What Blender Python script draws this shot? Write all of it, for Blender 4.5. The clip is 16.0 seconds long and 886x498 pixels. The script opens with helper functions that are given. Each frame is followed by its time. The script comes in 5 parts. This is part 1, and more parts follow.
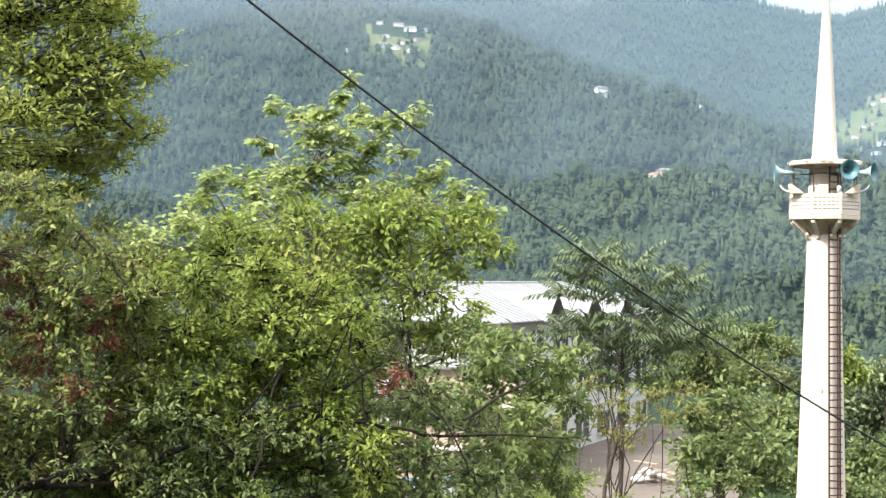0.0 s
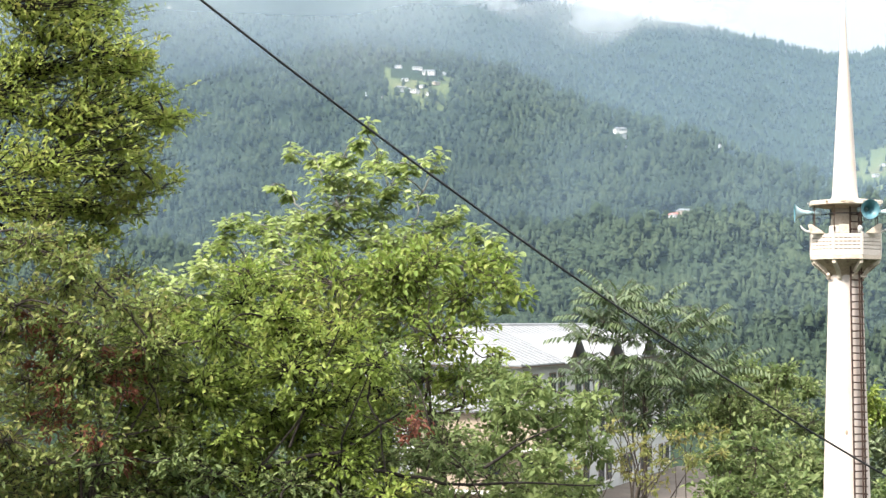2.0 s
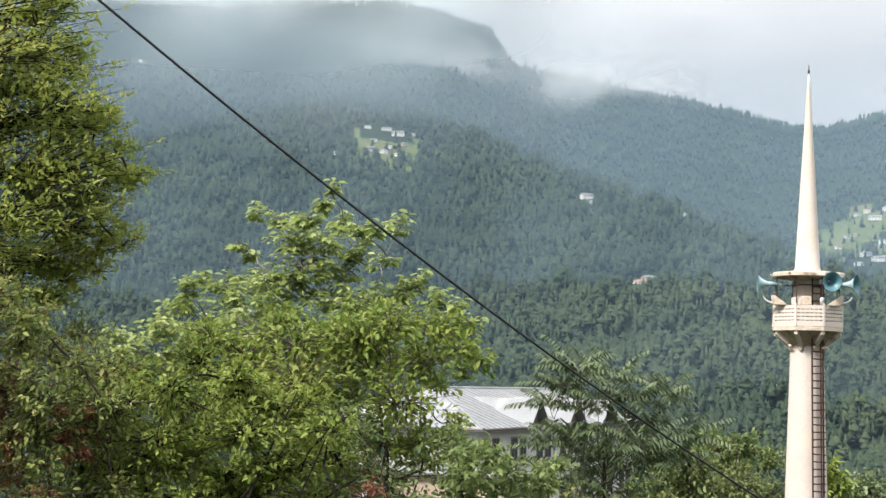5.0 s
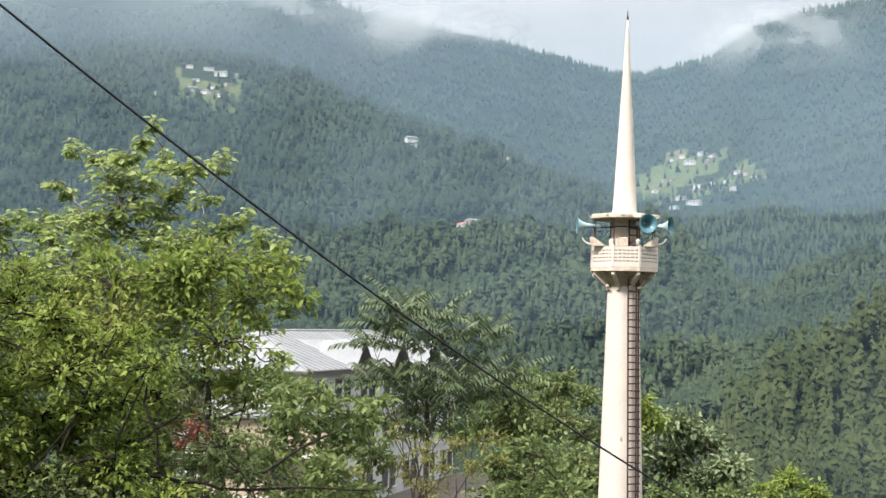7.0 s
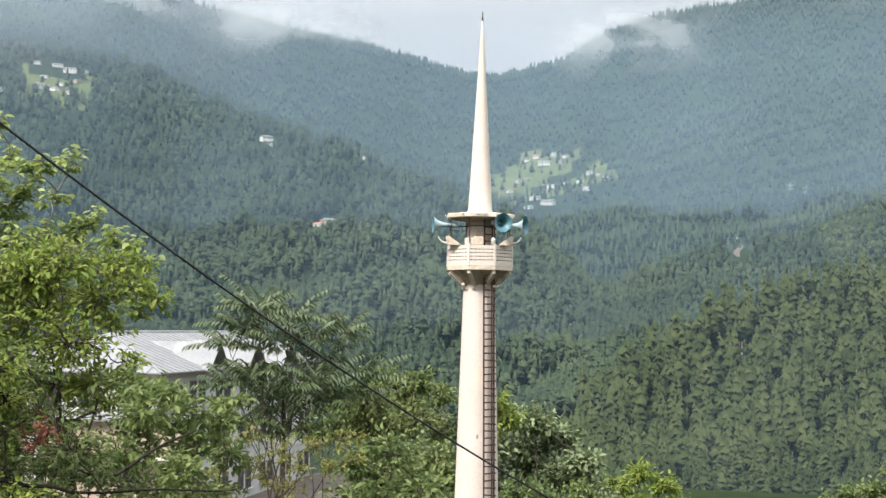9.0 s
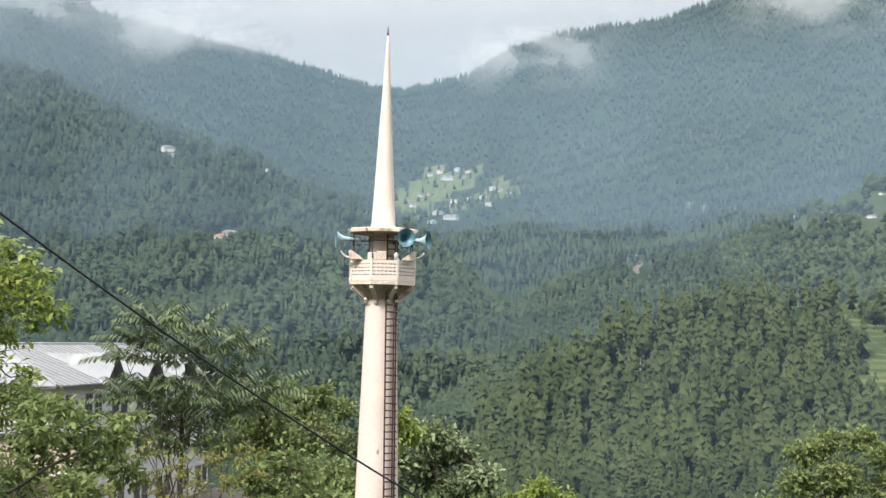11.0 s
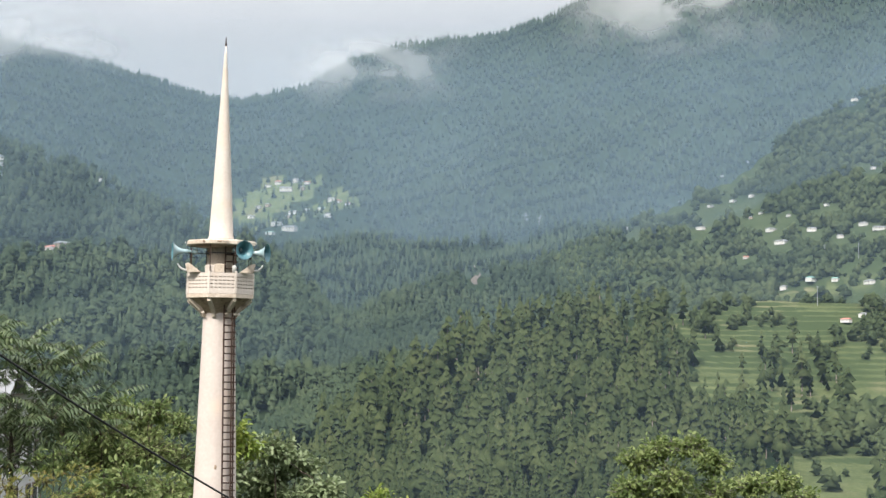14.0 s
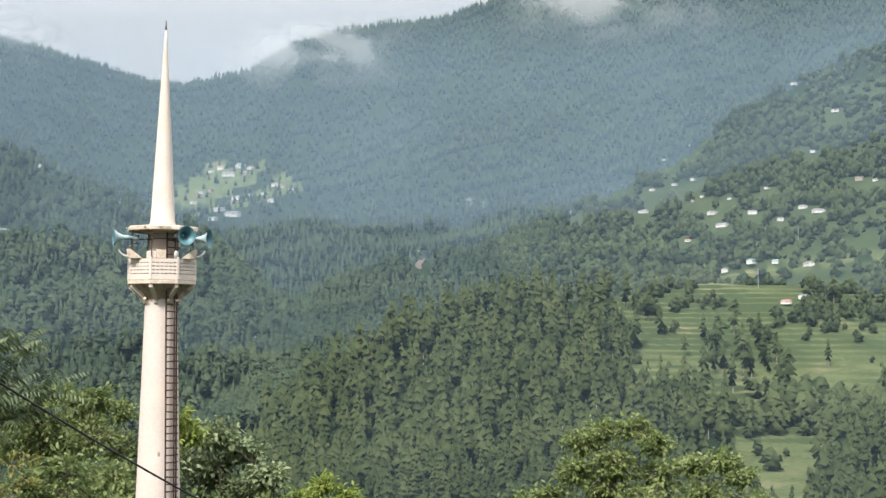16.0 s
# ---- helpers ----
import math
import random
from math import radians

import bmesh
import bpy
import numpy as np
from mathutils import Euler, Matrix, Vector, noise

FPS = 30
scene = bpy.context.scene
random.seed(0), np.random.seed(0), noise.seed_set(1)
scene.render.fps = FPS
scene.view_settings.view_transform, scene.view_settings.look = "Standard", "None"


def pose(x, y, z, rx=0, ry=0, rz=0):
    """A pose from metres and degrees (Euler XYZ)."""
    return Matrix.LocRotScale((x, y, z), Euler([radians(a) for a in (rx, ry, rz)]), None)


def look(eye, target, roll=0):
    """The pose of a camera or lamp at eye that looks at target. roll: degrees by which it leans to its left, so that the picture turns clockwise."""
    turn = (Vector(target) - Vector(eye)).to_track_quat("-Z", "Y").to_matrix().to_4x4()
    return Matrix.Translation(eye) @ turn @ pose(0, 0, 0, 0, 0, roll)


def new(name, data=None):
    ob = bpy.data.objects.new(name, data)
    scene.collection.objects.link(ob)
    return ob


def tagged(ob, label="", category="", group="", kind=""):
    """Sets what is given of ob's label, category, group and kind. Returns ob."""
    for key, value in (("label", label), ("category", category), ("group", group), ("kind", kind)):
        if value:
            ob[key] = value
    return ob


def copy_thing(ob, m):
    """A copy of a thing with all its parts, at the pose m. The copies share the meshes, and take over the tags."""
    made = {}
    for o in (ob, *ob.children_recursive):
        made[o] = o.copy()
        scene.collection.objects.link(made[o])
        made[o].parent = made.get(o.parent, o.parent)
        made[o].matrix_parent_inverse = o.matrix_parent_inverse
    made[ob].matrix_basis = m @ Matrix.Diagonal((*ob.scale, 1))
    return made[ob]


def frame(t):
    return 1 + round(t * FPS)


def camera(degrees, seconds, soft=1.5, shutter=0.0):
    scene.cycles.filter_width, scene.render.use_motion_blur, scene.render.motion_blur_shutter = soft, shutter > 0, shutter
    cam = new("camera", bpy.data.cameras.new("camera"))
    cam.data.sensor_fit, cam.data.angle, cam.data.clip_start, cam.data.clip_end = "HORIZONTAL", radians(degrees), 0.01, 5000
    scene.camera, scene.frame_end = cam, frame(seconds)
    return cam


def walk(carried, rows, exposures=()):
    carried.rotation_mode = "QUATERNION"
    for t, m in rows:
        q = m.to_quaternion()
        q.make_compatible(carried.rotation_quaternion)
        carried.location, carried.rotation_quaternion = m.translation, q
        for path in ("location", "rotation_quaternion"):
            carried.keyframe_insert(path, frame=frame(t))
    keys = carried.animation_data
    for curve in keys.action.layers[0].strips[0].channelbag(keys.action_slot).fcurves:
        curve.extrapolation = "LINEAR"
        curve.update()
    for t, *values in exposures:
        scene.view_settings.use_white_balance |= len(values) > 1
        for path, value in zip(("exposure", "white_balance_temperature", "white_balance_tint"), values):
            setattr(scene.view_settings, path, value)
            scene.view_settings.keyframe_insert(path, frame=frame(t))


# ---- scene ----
cam = camera(35.62, 16.0, soft=1.5)


def aim(yaw, pitch, roll, x, y, z):
    return pose(x, y, EYE + z, 90 + pitch, 0, yaw) @ pose(0, 0, 0, 0, 0, roll)


EYE = 20.0
walk(cam, [
    (0, aim(15.40, 0.97, 0.90, -0.023, -0.019, -0.051)),
    (0.5, aim(16.96, 0.79, 0.04, -0.028, -0.016, -0.039)),
    (1, aim(16.98, 2.44, -0.47, -0.013, -0.026, -0.024)),
    (1.5, aim(16.48, 1.91, 0.73, -0.016, -0.010, -0.030)),
    (2, aim(16.26, 2.72, 0.41, -0.014, -0.003, -0.018)),
    (2.5, aim(16.77, 4.94, 0.77, -0.018, -0.008, -0.004)),
    (3, aim(16.53, 6.81, 0.86, -0.017, -0.017, 0.009)),
    (3.2, aim(16.77, 6.96, 1.03, -0.017, -0.022, 0.010)),
    (5.3, aim(13.96, 4.45, 2.46, -0.004, 0.049, 0.011)),
    (5.5, aim(13.02, 3.84, 3.24, -0.011, 0.048, -0.001)),
    (6, aim(11.98, 3.53, 2.55, 0.012, 0.040, -0.004)),
    (6.5, aim(9.38, 3.41, 1.31, 0.017, 0.020, -0.024)),
    (7, aim(7.52, 3.11, 1.32, 0.019, 0.006, -0.028)),
    (7.5, aim(5.81, 2.75, 0.94, 0.018, -0.006, -0.023)),
    (8, aim(4.76, 2.91, 1.26, 0.016, -0.006, -0.034)),
    (8.5, aim(3.17, 3.52, 1.28, 0.009, -0.004, -0.032)),
    (9, aim(1.55, 3.21, 0.83, 0.018, 0.001, -0.042)),
    (9.5, aim(0.72, 3.36, 0.67, 0.022, 0.005, -0.038)),
    (10, aim(-0.57, 3.59, 0.89, 0.017, 0.007, -0.029)),
    (10.2, aim(-1.02, 3.89, 0.87, 0.023, 0.007, -0.032)),
    (12.3, aim(-4.95, 3.80, 1.10, -0.011, -0.000, 0.012)),
    (12.5, aim(-5.43, 4.02, 0.73, -0.010, -0.001, 0.014)),
    (13, aim(-6.43, 4.01, 0.91, -0.010, -0.003, 0.019)),
    (13.5, aim(-7.42, 4.23, 1.27, -0.011, -0.002, 0.015)),
    (14, aim(-9.18, 4.45, 0.73, -0.003, -0.004, 0.011)),
    (14.5, aim(-10.43, 4.04, 0.35, 0.000, -0.006, 0.008)),
    (15, aim(-10.84, 3.97, 0.72, 0.008, -0.010, 0.010)),
    (15.5, aim(-11.11, 3.76, 0.65, 0.008, -0.008, 0.012)),
    (16, aim(-11.51, 3.83, 0.23, 0.016, -0.007, 0.003)),
], exposures=[(0, 1.40), (1.5, 1.42), (2.0, 1.38), (2.5, 1.07), (3.0, 0.70), (5.3, 0.84), (6.0, 0.93), (7.0, 0.87), (9.0, 0.82), (12.5, 0.71), (14.0, 0.67), (16, 0.74)])

# ---- world, sun, exposure ----
SKY = 0.61
SUN_EL, SUN_AZ = 46.0, 142.0        # degrees; azimuth counted from straight ahead to the left
world = bpy.data.worlds.new("sky")
scene.world = world
world.use_nodes = True
wn, wl = world.node_tree.nodes, world.node_tree.links
wn.clear()
w_out = wn.new("ShaderNodeOutputWorld")
w_sky = wn.new("ShaderNodeTexSky")
w_sky.sky_type, w_sky.sun_disc = "NISHITA", False
w_sky.sun_elevation, w_sky.sun_rotation = radians(SUN_EL), radians(-SUN_AZ)
w_bg = wn.new("ShaderNodeBackground")
w_bg.inputs["Strength"].default_value = 0.10
wl.new(w_sky.outputs[0], w_bg.inputs["Color"])
w_tc = wn.new("ShaderNodeTexCoord")
w_map = wn.new("ShaderNodeMapping")
w_map.inputs["Scale"].default_value = (1.0, 1.0, 2.6)
w_noise = wn.new("ShaderNodeTexNoise")
w_noise.inputs["Scale"].default_value = 3.2
w_noise.inputs["Detail"].default_value = 7.0
w_noise.inputs["Roughness"].default_value = 0.52
wl.new(w_tc.outputs["Generated"], w_map.inputs["Vector"])
wl.new(w_map.outputs[0], w_noise.inputs["Vector"])
w_ramp = wn.new("ShaderNodeValToRGB")
w_ramp.color_ramp.elements[0].position, w_ramp.color_ramp.elements[0].color = 0.34, (0.68, 0.69, 0.71, 1)
w_ramp.color_ramp.elements[1].position, w_ramp.color_ramp.elements[1].color = 0.66, (0.90, 0.895, 0.905, 1)
wl.new(w_noise.outputs["Fac"], w_ramp.inputs[0])
w_cloud = wn.new("ShaderNodeBackground")
wl.new(w_ramp.outputs[0], w_cloud.inputs["Color"])
w_sep = wn.new("ShaderNodeSeparateXYZ")
wl.new(w_tc.outputs["Generated"], w_sep.inputs[0])
w_grad = wn.new("ShaderNodeMapRange")     # overcast sky: the zenith is about three times as bright as the horizon
w_grad.inputs["From Min"].default_value, w_grad.inputs["From Max"].default_value = 0.22, 1.0
w_grad.inputs["To Min"].default_value, w_grad.inputs["To Max"].default_value = SKY, SKY * 4.2
wl.new(w_sep.outputs["Z"], w_grad.inputs["Value"])
wl.new(w_grad.outputs[0], w_cloud.inputs["Strength"])
w_mix = wn.new("ShaderNodeMixShader")
w_mix.inputs[0].default_value = 0.93
wl.new(w_bg.outputs[0], w_mix.inputs[1])
wl.new(w_cloud.outputs[0], w_mix.inputs[2])
wl.new(w_mix.outputs[0], w_out.inputs[0])

sun_data = bpy.data.lights.new("sun", "SUN")
sun_data.energy, sun_data.angle, sun_data.color = 3.7, radians(10), (1.0, 0.93, 0.83)
sun = new("sun", sun_data)
_se, _sa = radians(SUN_EL), radians(SUN_AZ)
sun.matrix_world = look((-math.sin(_sa) * math.cos(_se) * 100, math.cos(_sa) * math.cos(_se) * 100, math.sin(_se) * 100), (0, 0, 0))

rng = np.random.default_rng(11)


# ---- materials ----
def nodes_of(name):
    m = bpy.data.materials.new(name)
    m.use_nodes = True
    nt = m.node_tree
    nt.nodes.clear()
    return m, nt.nodes, nt.links


def surface(name, dark, light, scale=4.0, rough=0.8, bump=0.3, fine=40.0, metal=0.0, stain=None, stain_scale=0.6, spec=0.3):
    """A dull solid surface: two colours mixed by coarse and fine noise, with relief and optional stains."""
    m, n, l = nodes_of(name)
    out, bsdf = n.new("ShaderNodeOutputMaterial"), n.new("ShaderNodeBsdfPrincipled")
    tc = n.new("ShaderNodeTexCoord")
    a, b = n.new("ShaderNodeTexNoise"), n.new("ShaderNodeTexNoise")
    a.inputs["Scale"].default_value, a.inputs["Detail"].default_value = scale, 5
    b.inputs["Scale"].default_value, b.inputs["Detail"].default_value = fine, 3
    for t in (a, b):
        l.new(tc.outputs["Object"], t.inputs["Vector"])
    mid = n.new("ShaderNodeMath")
    mid.operation = "ADD"
    l.new(a.outputs["Fac"], mid.inputs[0])
    l.new(b.outputs["Fac"], mid.inputs[1])
    ramp = n.new("ShaderNodeMapRange")
    ramp.inputs["From Min"].default_value, ramp.inputs["From Max"].default_value = 0.7, 1.3
    l.new(mid.outputs[0], ramp.inputs["Value"])
    mix = n.new("ShaderNodeMix")
    mix.data_type = "RGBA"
    mix.inputs["A"].default_value, mix.inputs["B"].default_value = (*dark, 1), (*light, 1)
    l.new(ramp.outputs[0], mix.inputs["Factor"])
    colour = mix.outputs["Result"]
    if stain:
        s = n.new("ShaderNodeTexNoise")
        s.inputs["Scale"].default_value, s.inputs["Detail"].default_value = stain_scale, 8
        l.new(tc.outputs["Object"], s.inputs["Vector"])
        sr = n.new("ShaderNodeMapRange")
        sr.inputs["From Min"].default_value, sr.inputs["From Max"].default_value = 0.56, 0.74
        l.new(s.outputs["Fac"], sr.inputs["Value"])
        sm = n.new("ShaderNodeMix")
        sm.data_type = "RGBA"
        sm.inputs["B"].default_value = (*stain, 1)
        l.new(colour, sm.inputs["A"])
        l.new(sr.outputs[0], sm.inputs["Factor"])
        colour = sm.outputs["Result"]
    l.new(colour, bsdf.inputs["Base Color"])
    bsdf.inputs["Roughness"].default_value, bsdf.inputs["Metallic"].default_value = rough, metal
    bsdf.inputs["Specular IOR Level"].default_value = spec
    bp = n.new("ShaderNodeBump")
    bp.inputs["Strength"].default_value, bp.inputs["Distance"].default_value = bump, 0.02
    l.new(mid.outputs[0], bp.inputs["Height"])
    l.new(bp.outputs[0], bsdf.inputs["Normal"])
    l.new(bsdf.outputs[0], out.inputs[0])
    return m


def foliage(name, colours, patch=0.5, rough=0.55, through_leaf=0.42, spec=0.25, speckle=1.0):
    """Leaves: each leaf its own shade out of a few colours, whole boughs drifting in tone, some light let through."""
    m, n, l = nodes_of(name)
    out, bsdf, tr = n.new("ShaderNodeOutputMaterial"), n.new("ShaderNodeBsdfPrincipled"), n.new("ShaderNodeBsdfTranslucent")
    geo, tc, noi = n.new("ShaderNodeNewGeometry"), n.new("ShaderNodeTexCoord"), n.new("ShaderNodeTexNoise")
    noi.inputs["Scale"].default_value, noi.inputs["Detail"].default_value = patch, 3
    l.new(tc.outputs["Object"], noi.inputs["Vector"])
    add = n.new("ShaderNodeMath")
    add.operation = "MULTIPLY_ADD"
    add.inputs[1].default_value = 1.6
    l.new(noi.outputs["Fac"], add.inputs[0])
    own, fine = n.new("ShaderNodeMix"), n.new("ShaderNodeTexNoise")      # a shade for each leaf or tuft, and one drifting from crown to crown
    fine.inputs["Scale"].default_value, fine.inputs["Detail"].default_value = patch * 5.0, 1
    l.new(tc.outputs["Object"], fine.inputs["Vector"])
    own.inputs["Factor"].default_value = speckle
    l.new(fine.outputs["Fac"], own.inputs["A"])
    l.new(geo.outputs["Random Per Island"], own.inputs["B"])
    l.new(own.outputs["Result"], add.inputs[2])
    mr = n.new("ShaderNodeMapRange")
    mr.inputs["From Min"].default_value, mr.inputs["From Max"].default_value = 0.55 + 0.2 * (1 - speckle), 2.05 - 0.2 * (1 - speckle)
    l.new(add.outputs[0], mr.inputs["Value"])
    ramp = n.new("ShaderNodeValToRGB")
    el = ramp.color_ramp.elements
    el[0].color, el[1].color = (*colours[0], 1), (*colours[-1], 1)
    for k, c in enumerate(colours[1:-1], 1):
        el.new(k / (len(colours) - 1)).color = (*c, 1)
    l.new(mr.outputs[0], ramp.inputs[0])
    l.new(ramp.outputs[0], bsdf.inputs["Base Color"])
    l.new(ramp.outputs[0], tr.inputs["Color"])
    bsdf.inputs["Roughness"].default_value, bsdf.inputs["Specular IOR Level"].default_value = rough, spec
    mix = n.new("ShaderNodeMixShader")
    mix.inputs[0].default_value = through_leaf
    l.new(bsdf.outputs[0], mix.inputs[1])
    l.new(tr.outputs[0], mix.inputs[2])
    l.new(mix.outputs[0], out.inputs[0])
    return m


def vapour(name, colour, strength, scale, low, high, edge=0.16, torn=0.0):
    """Thin mist as a tinted sheet: mostly clear, scattering some light, uneven, fading out towards the rims of the
    sheet (by its UV).
    """
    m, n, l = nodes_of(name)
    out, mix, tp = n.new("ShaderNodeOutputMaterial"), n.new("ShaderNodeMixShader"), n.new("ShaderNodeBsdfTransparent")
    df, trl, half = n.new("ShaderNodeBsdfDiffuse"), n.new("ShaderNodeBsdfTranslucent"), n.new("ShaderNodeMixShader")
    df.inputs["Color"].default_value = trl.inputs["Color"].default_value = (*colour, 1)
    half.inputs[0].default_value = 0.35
    l.new(df.outputs[0], half.inputs[1])
    l.new(trl.outputs[0], half.inputs[2])
    tc, noi = n.new("ShaderNodeTexCoord"), n.new("ShaderNodeTexNoise")
    mp = n.new("ShaderNodeMapping")
    mp.inputs["Scale"].default_value = (1, 1, 1.5 if torn else 2.4)
    l.new(tc.outputs["Object"], mp.inputs["Vector"])
    noi.inputs["Scale"].default_value, noi.inputs["Detail"].default_value, noi.inputs["Roughness"].default_value = scale, 7, 0.55
    l.new(mp.outputs[0], noi.inputs["Vector"])
    noi.inputs["Distortion"].default_value = 0.45 if torn else 0.0
    mr = n.new("ShaderNodeMapRange")
    mr.interpolation_type = "SMOOTHSTEP"
    mr.inputs["From Min"].default_value, mr.inputs["From Max"].default_value = low, high
    uv = n.new("ShaderNodeSeparateXYZ")
    l.new(tc.outputs["UV"], uv.inputs[0])
    value = None
    for axis in (0, 1):
        for flip in (0, 1):
            fade = n.new("ShaderNodeMapRange")
            fade.interpolation_type = "SMOOTHSTEP"
            fade.inputs["From Min"].default_value, fade.inputs["From Max"].default_value = (1.0, 1.0 - edge * (1 + axis)) if flip else (0.0, edge * (1 + axis))
            l.new(uv.outputs[axis], fade.inputs["Value"])
            if value is None:
                value = fade.outputs[0]
                continue
            mul = n.new("ShaderNodeMath")
            mul.operation = "MULTIPLY"
            l.new(value, mul.inputs[0])
            l.new(fade.outputs[0], mul.inputs[1])
            value = mul.outputs[0]
    if torn:
        # the cloud thins out in rags towards its rims
        wear = n.new("ShaderNodeMath")
        wear.operation = "MULTIPLY_ADD"
        wear.inputs[1].default_value = torn
        l.new(value, wear.inputs[0])
        l.new(noi.outputs["Fac"], wear.inputs[2])
        less = n.new("ShaderNodeMath")
        less.operation = "SUBTRACT"
        less.inputs[1].default_value = torn
        l.new(wear.outputs[0], less.inputs[0])
        l.new(less.outputs[0], mr.inputs["Value"])
    else:
        l.new(noi.outputs["Fac"], mr.inputs["Value"])
    mul = n.new("ShaderNodeMath")
    mul.operation = "MULTIPLY"
    l.new(mr.outputs[0], mul.inputs[0])
    l.new(value, mul.inputs[1])
    value = mul.outputs[0]
    mul = n.new("ShaderNodeMath")
    mul.operation = "MULTIPLY"
    mul.inputs[1].default_value = strength
    l.new(value, mul.inputs[0])
    l.new(mul.outputs[0], mix.inputs[0])
    l.new(tp.outputs[0], mix.inputs[1])
    l.new(half.outputs[0], mix.inputs[2])
    l.new(mix.outputs[0], out.inputs[0])
    return m


M_floor = surface("forest_floor", (0.015, 0.026, 0.015), (0.028, 0.040, 0.020), 0.02, 0.95, 0.2, 0.4, spec=0.0)
M_grass = surface("meadow_grass", (0.050, 0.066, 0.030), (0.094, 0.109, 0.050), 0.035, 0.95, 0.4, 0.5, stain=(0.138, 0.132, 0.076), stain_scale=0.028, spec=0.0)
# hamlet grass with the sun patch put into its lighter colour
M_sunlit_pasture = surface("sunlit_pasture", (0.062, 0.088, 0.038), (0.115, 0.135, 0.058), 0.014, 0.95, 0.2, 0.1, stain=(0.14, 0.13, 0.075), stain_scale=0.02, spec=0.0)
M_scrub = surface("rough_hillside", (0.030, 0.045, 0.023), (0.058, 0.074, 0.036), 0.03, 0.95, 0.2, 0.4, spec=0.0)
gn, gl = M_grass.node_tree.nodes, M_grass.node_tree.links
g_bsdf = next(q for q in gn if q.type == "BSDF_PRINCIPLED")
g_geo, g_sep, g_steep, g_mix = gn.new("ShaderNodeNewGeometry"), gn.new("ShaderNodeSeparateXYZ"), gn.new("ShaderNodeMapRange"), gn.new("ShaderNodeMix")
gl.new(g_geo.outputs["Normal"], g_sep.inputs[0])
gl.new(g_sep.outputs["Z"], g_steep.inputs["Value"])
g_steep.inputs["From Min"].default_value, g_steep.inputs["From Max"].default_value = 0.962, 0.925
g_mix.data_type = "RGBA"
g_mix.inputs["B"].default_value = (0.040, 0.056, 0.026, 1)      # rough grass on the steep terrace banks, darkened to paint their shading
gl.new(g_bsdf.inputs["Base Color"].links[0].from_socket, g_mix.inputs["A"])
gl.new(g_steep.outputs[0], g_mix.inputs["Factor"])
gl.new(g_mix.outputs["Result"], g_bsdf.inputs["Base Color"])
M_dirt = surface("bare_earth", (0.070, 0.058, 0.048), (0.115, 0.098, 0.084), 0.3, 0.95, 0.4, 4.0, stain=(0.13, 0.11, 0.09), stain_scale=0.2)
M_cream = surface("cream_paint", (0.515, 0.455, 0.405), (0.593, 0.538, 0.490), 1.2, 0.75, 0.15, 14.0, stain=(0.56, 0.45, 0.36), stain_scale=1.3)
M_shaft = surface("pale_pink_paint", (0.505, 0.435, 0.400), (0.572, 0.508, 0.474), 0.9, 0.75, 0.12, 12.0, stain=(0.62, 0.50, 0.42), stain_scale=0.8)
M_worn = surface("worn_cream_paint", (0.42, 0.345, 0.275), (0.60, 0.53, 0.455), 3.0, 0.85, 0.35, 18.0, stain=(0.20, 0.135, 0.095), stain_scale=2.6)
M_soffit = surface("stained_concrete", (0.24, 0.18, 0.13), (0.42, 0.33, 0.25), 3.0, 0.9, 0.4, 20.0, stain=(0.12, 0.08, 0.06), stain_scale=4.0)
M_rust = surface("rusty_iron", (0.032, 0.020, 0.015), (0.077, 0.045, 0.034), 8.0, 0.8, 0.3, 60.0, metal=0.3)
M_dark = surface("dark_iron", (0.012, 0.012, 0.014), (0.03, 0.03, 0.032), 8.0, 0.6, 0.1, 60.0, metal=0.4)
M_horn = surface("grey_blue_horn_paint", (0.24, 0.36, 0.40), (0.36, 0.47, 0.50), 5.0, 0.35, 0.05, 30.0, spec=0.5)
M_horn_in = surface("teal_horn_bore", (0.05, 0.14, 0.18), (0.09, 0.22, 0.26), 5.0, 0.45, 0.05, 30.0, spec=0.5)
M_white = surface("white_paint", (0.438, 0.438, 0.424), (0.544, 0.544, 0.530), 1.5, 0.6, 0.1, 20.0)
M_wire = surface("black_cable", (0.010, 0.011, 0.013), (0.022, 0.023, 0.026), 10.0, 0.6, 0.05, 60.0)
M_bark = surface("dark_bark", (0.028, 0.021, 0.017), (0.085, 0.068, 0.055), 6.0, 0.95, 0.8, 50.0)
M_wet_bark = surface("blackish_bark", (0.012, 0.010, 0.009), (0.034, 0.029, 0.025), 6.0, 0.95, 0.8, 50.0, spec=0.1)
M_pale_bark = surface("pale_bark", (0.11, 0.105, 0.092), (0.21, 0.20, 0.18), 6.0, 0.95, 0.6, 50.0)
M_pine_bark = surface("pine_bark", (0.16, 0.125, 0.105), (0.30, 0.255, 0.225), 0.6, 0.95, 0.5, 5.0)


# ---- building helpers ----
def part(name, bm, material, parent=None, label="", smooth=False):
    """One bmesh as one mesh object, under a thing or a part."""
    me = bpy.data.meshes.new(name)
    bmesh.ops.recalc_face_normals(bm, faces=bm.faces)
    bm.to_mesh(me)
    bm.free()
    for m in material if isinstance(material, (list, tuple)) else [material]:
        me.materials.append(m)
    if smooth:
        me.shade_smooth()
    ob = new(name, me)
    if parent is not None:
        ob.parent = parent
    return tagged(ob, label)


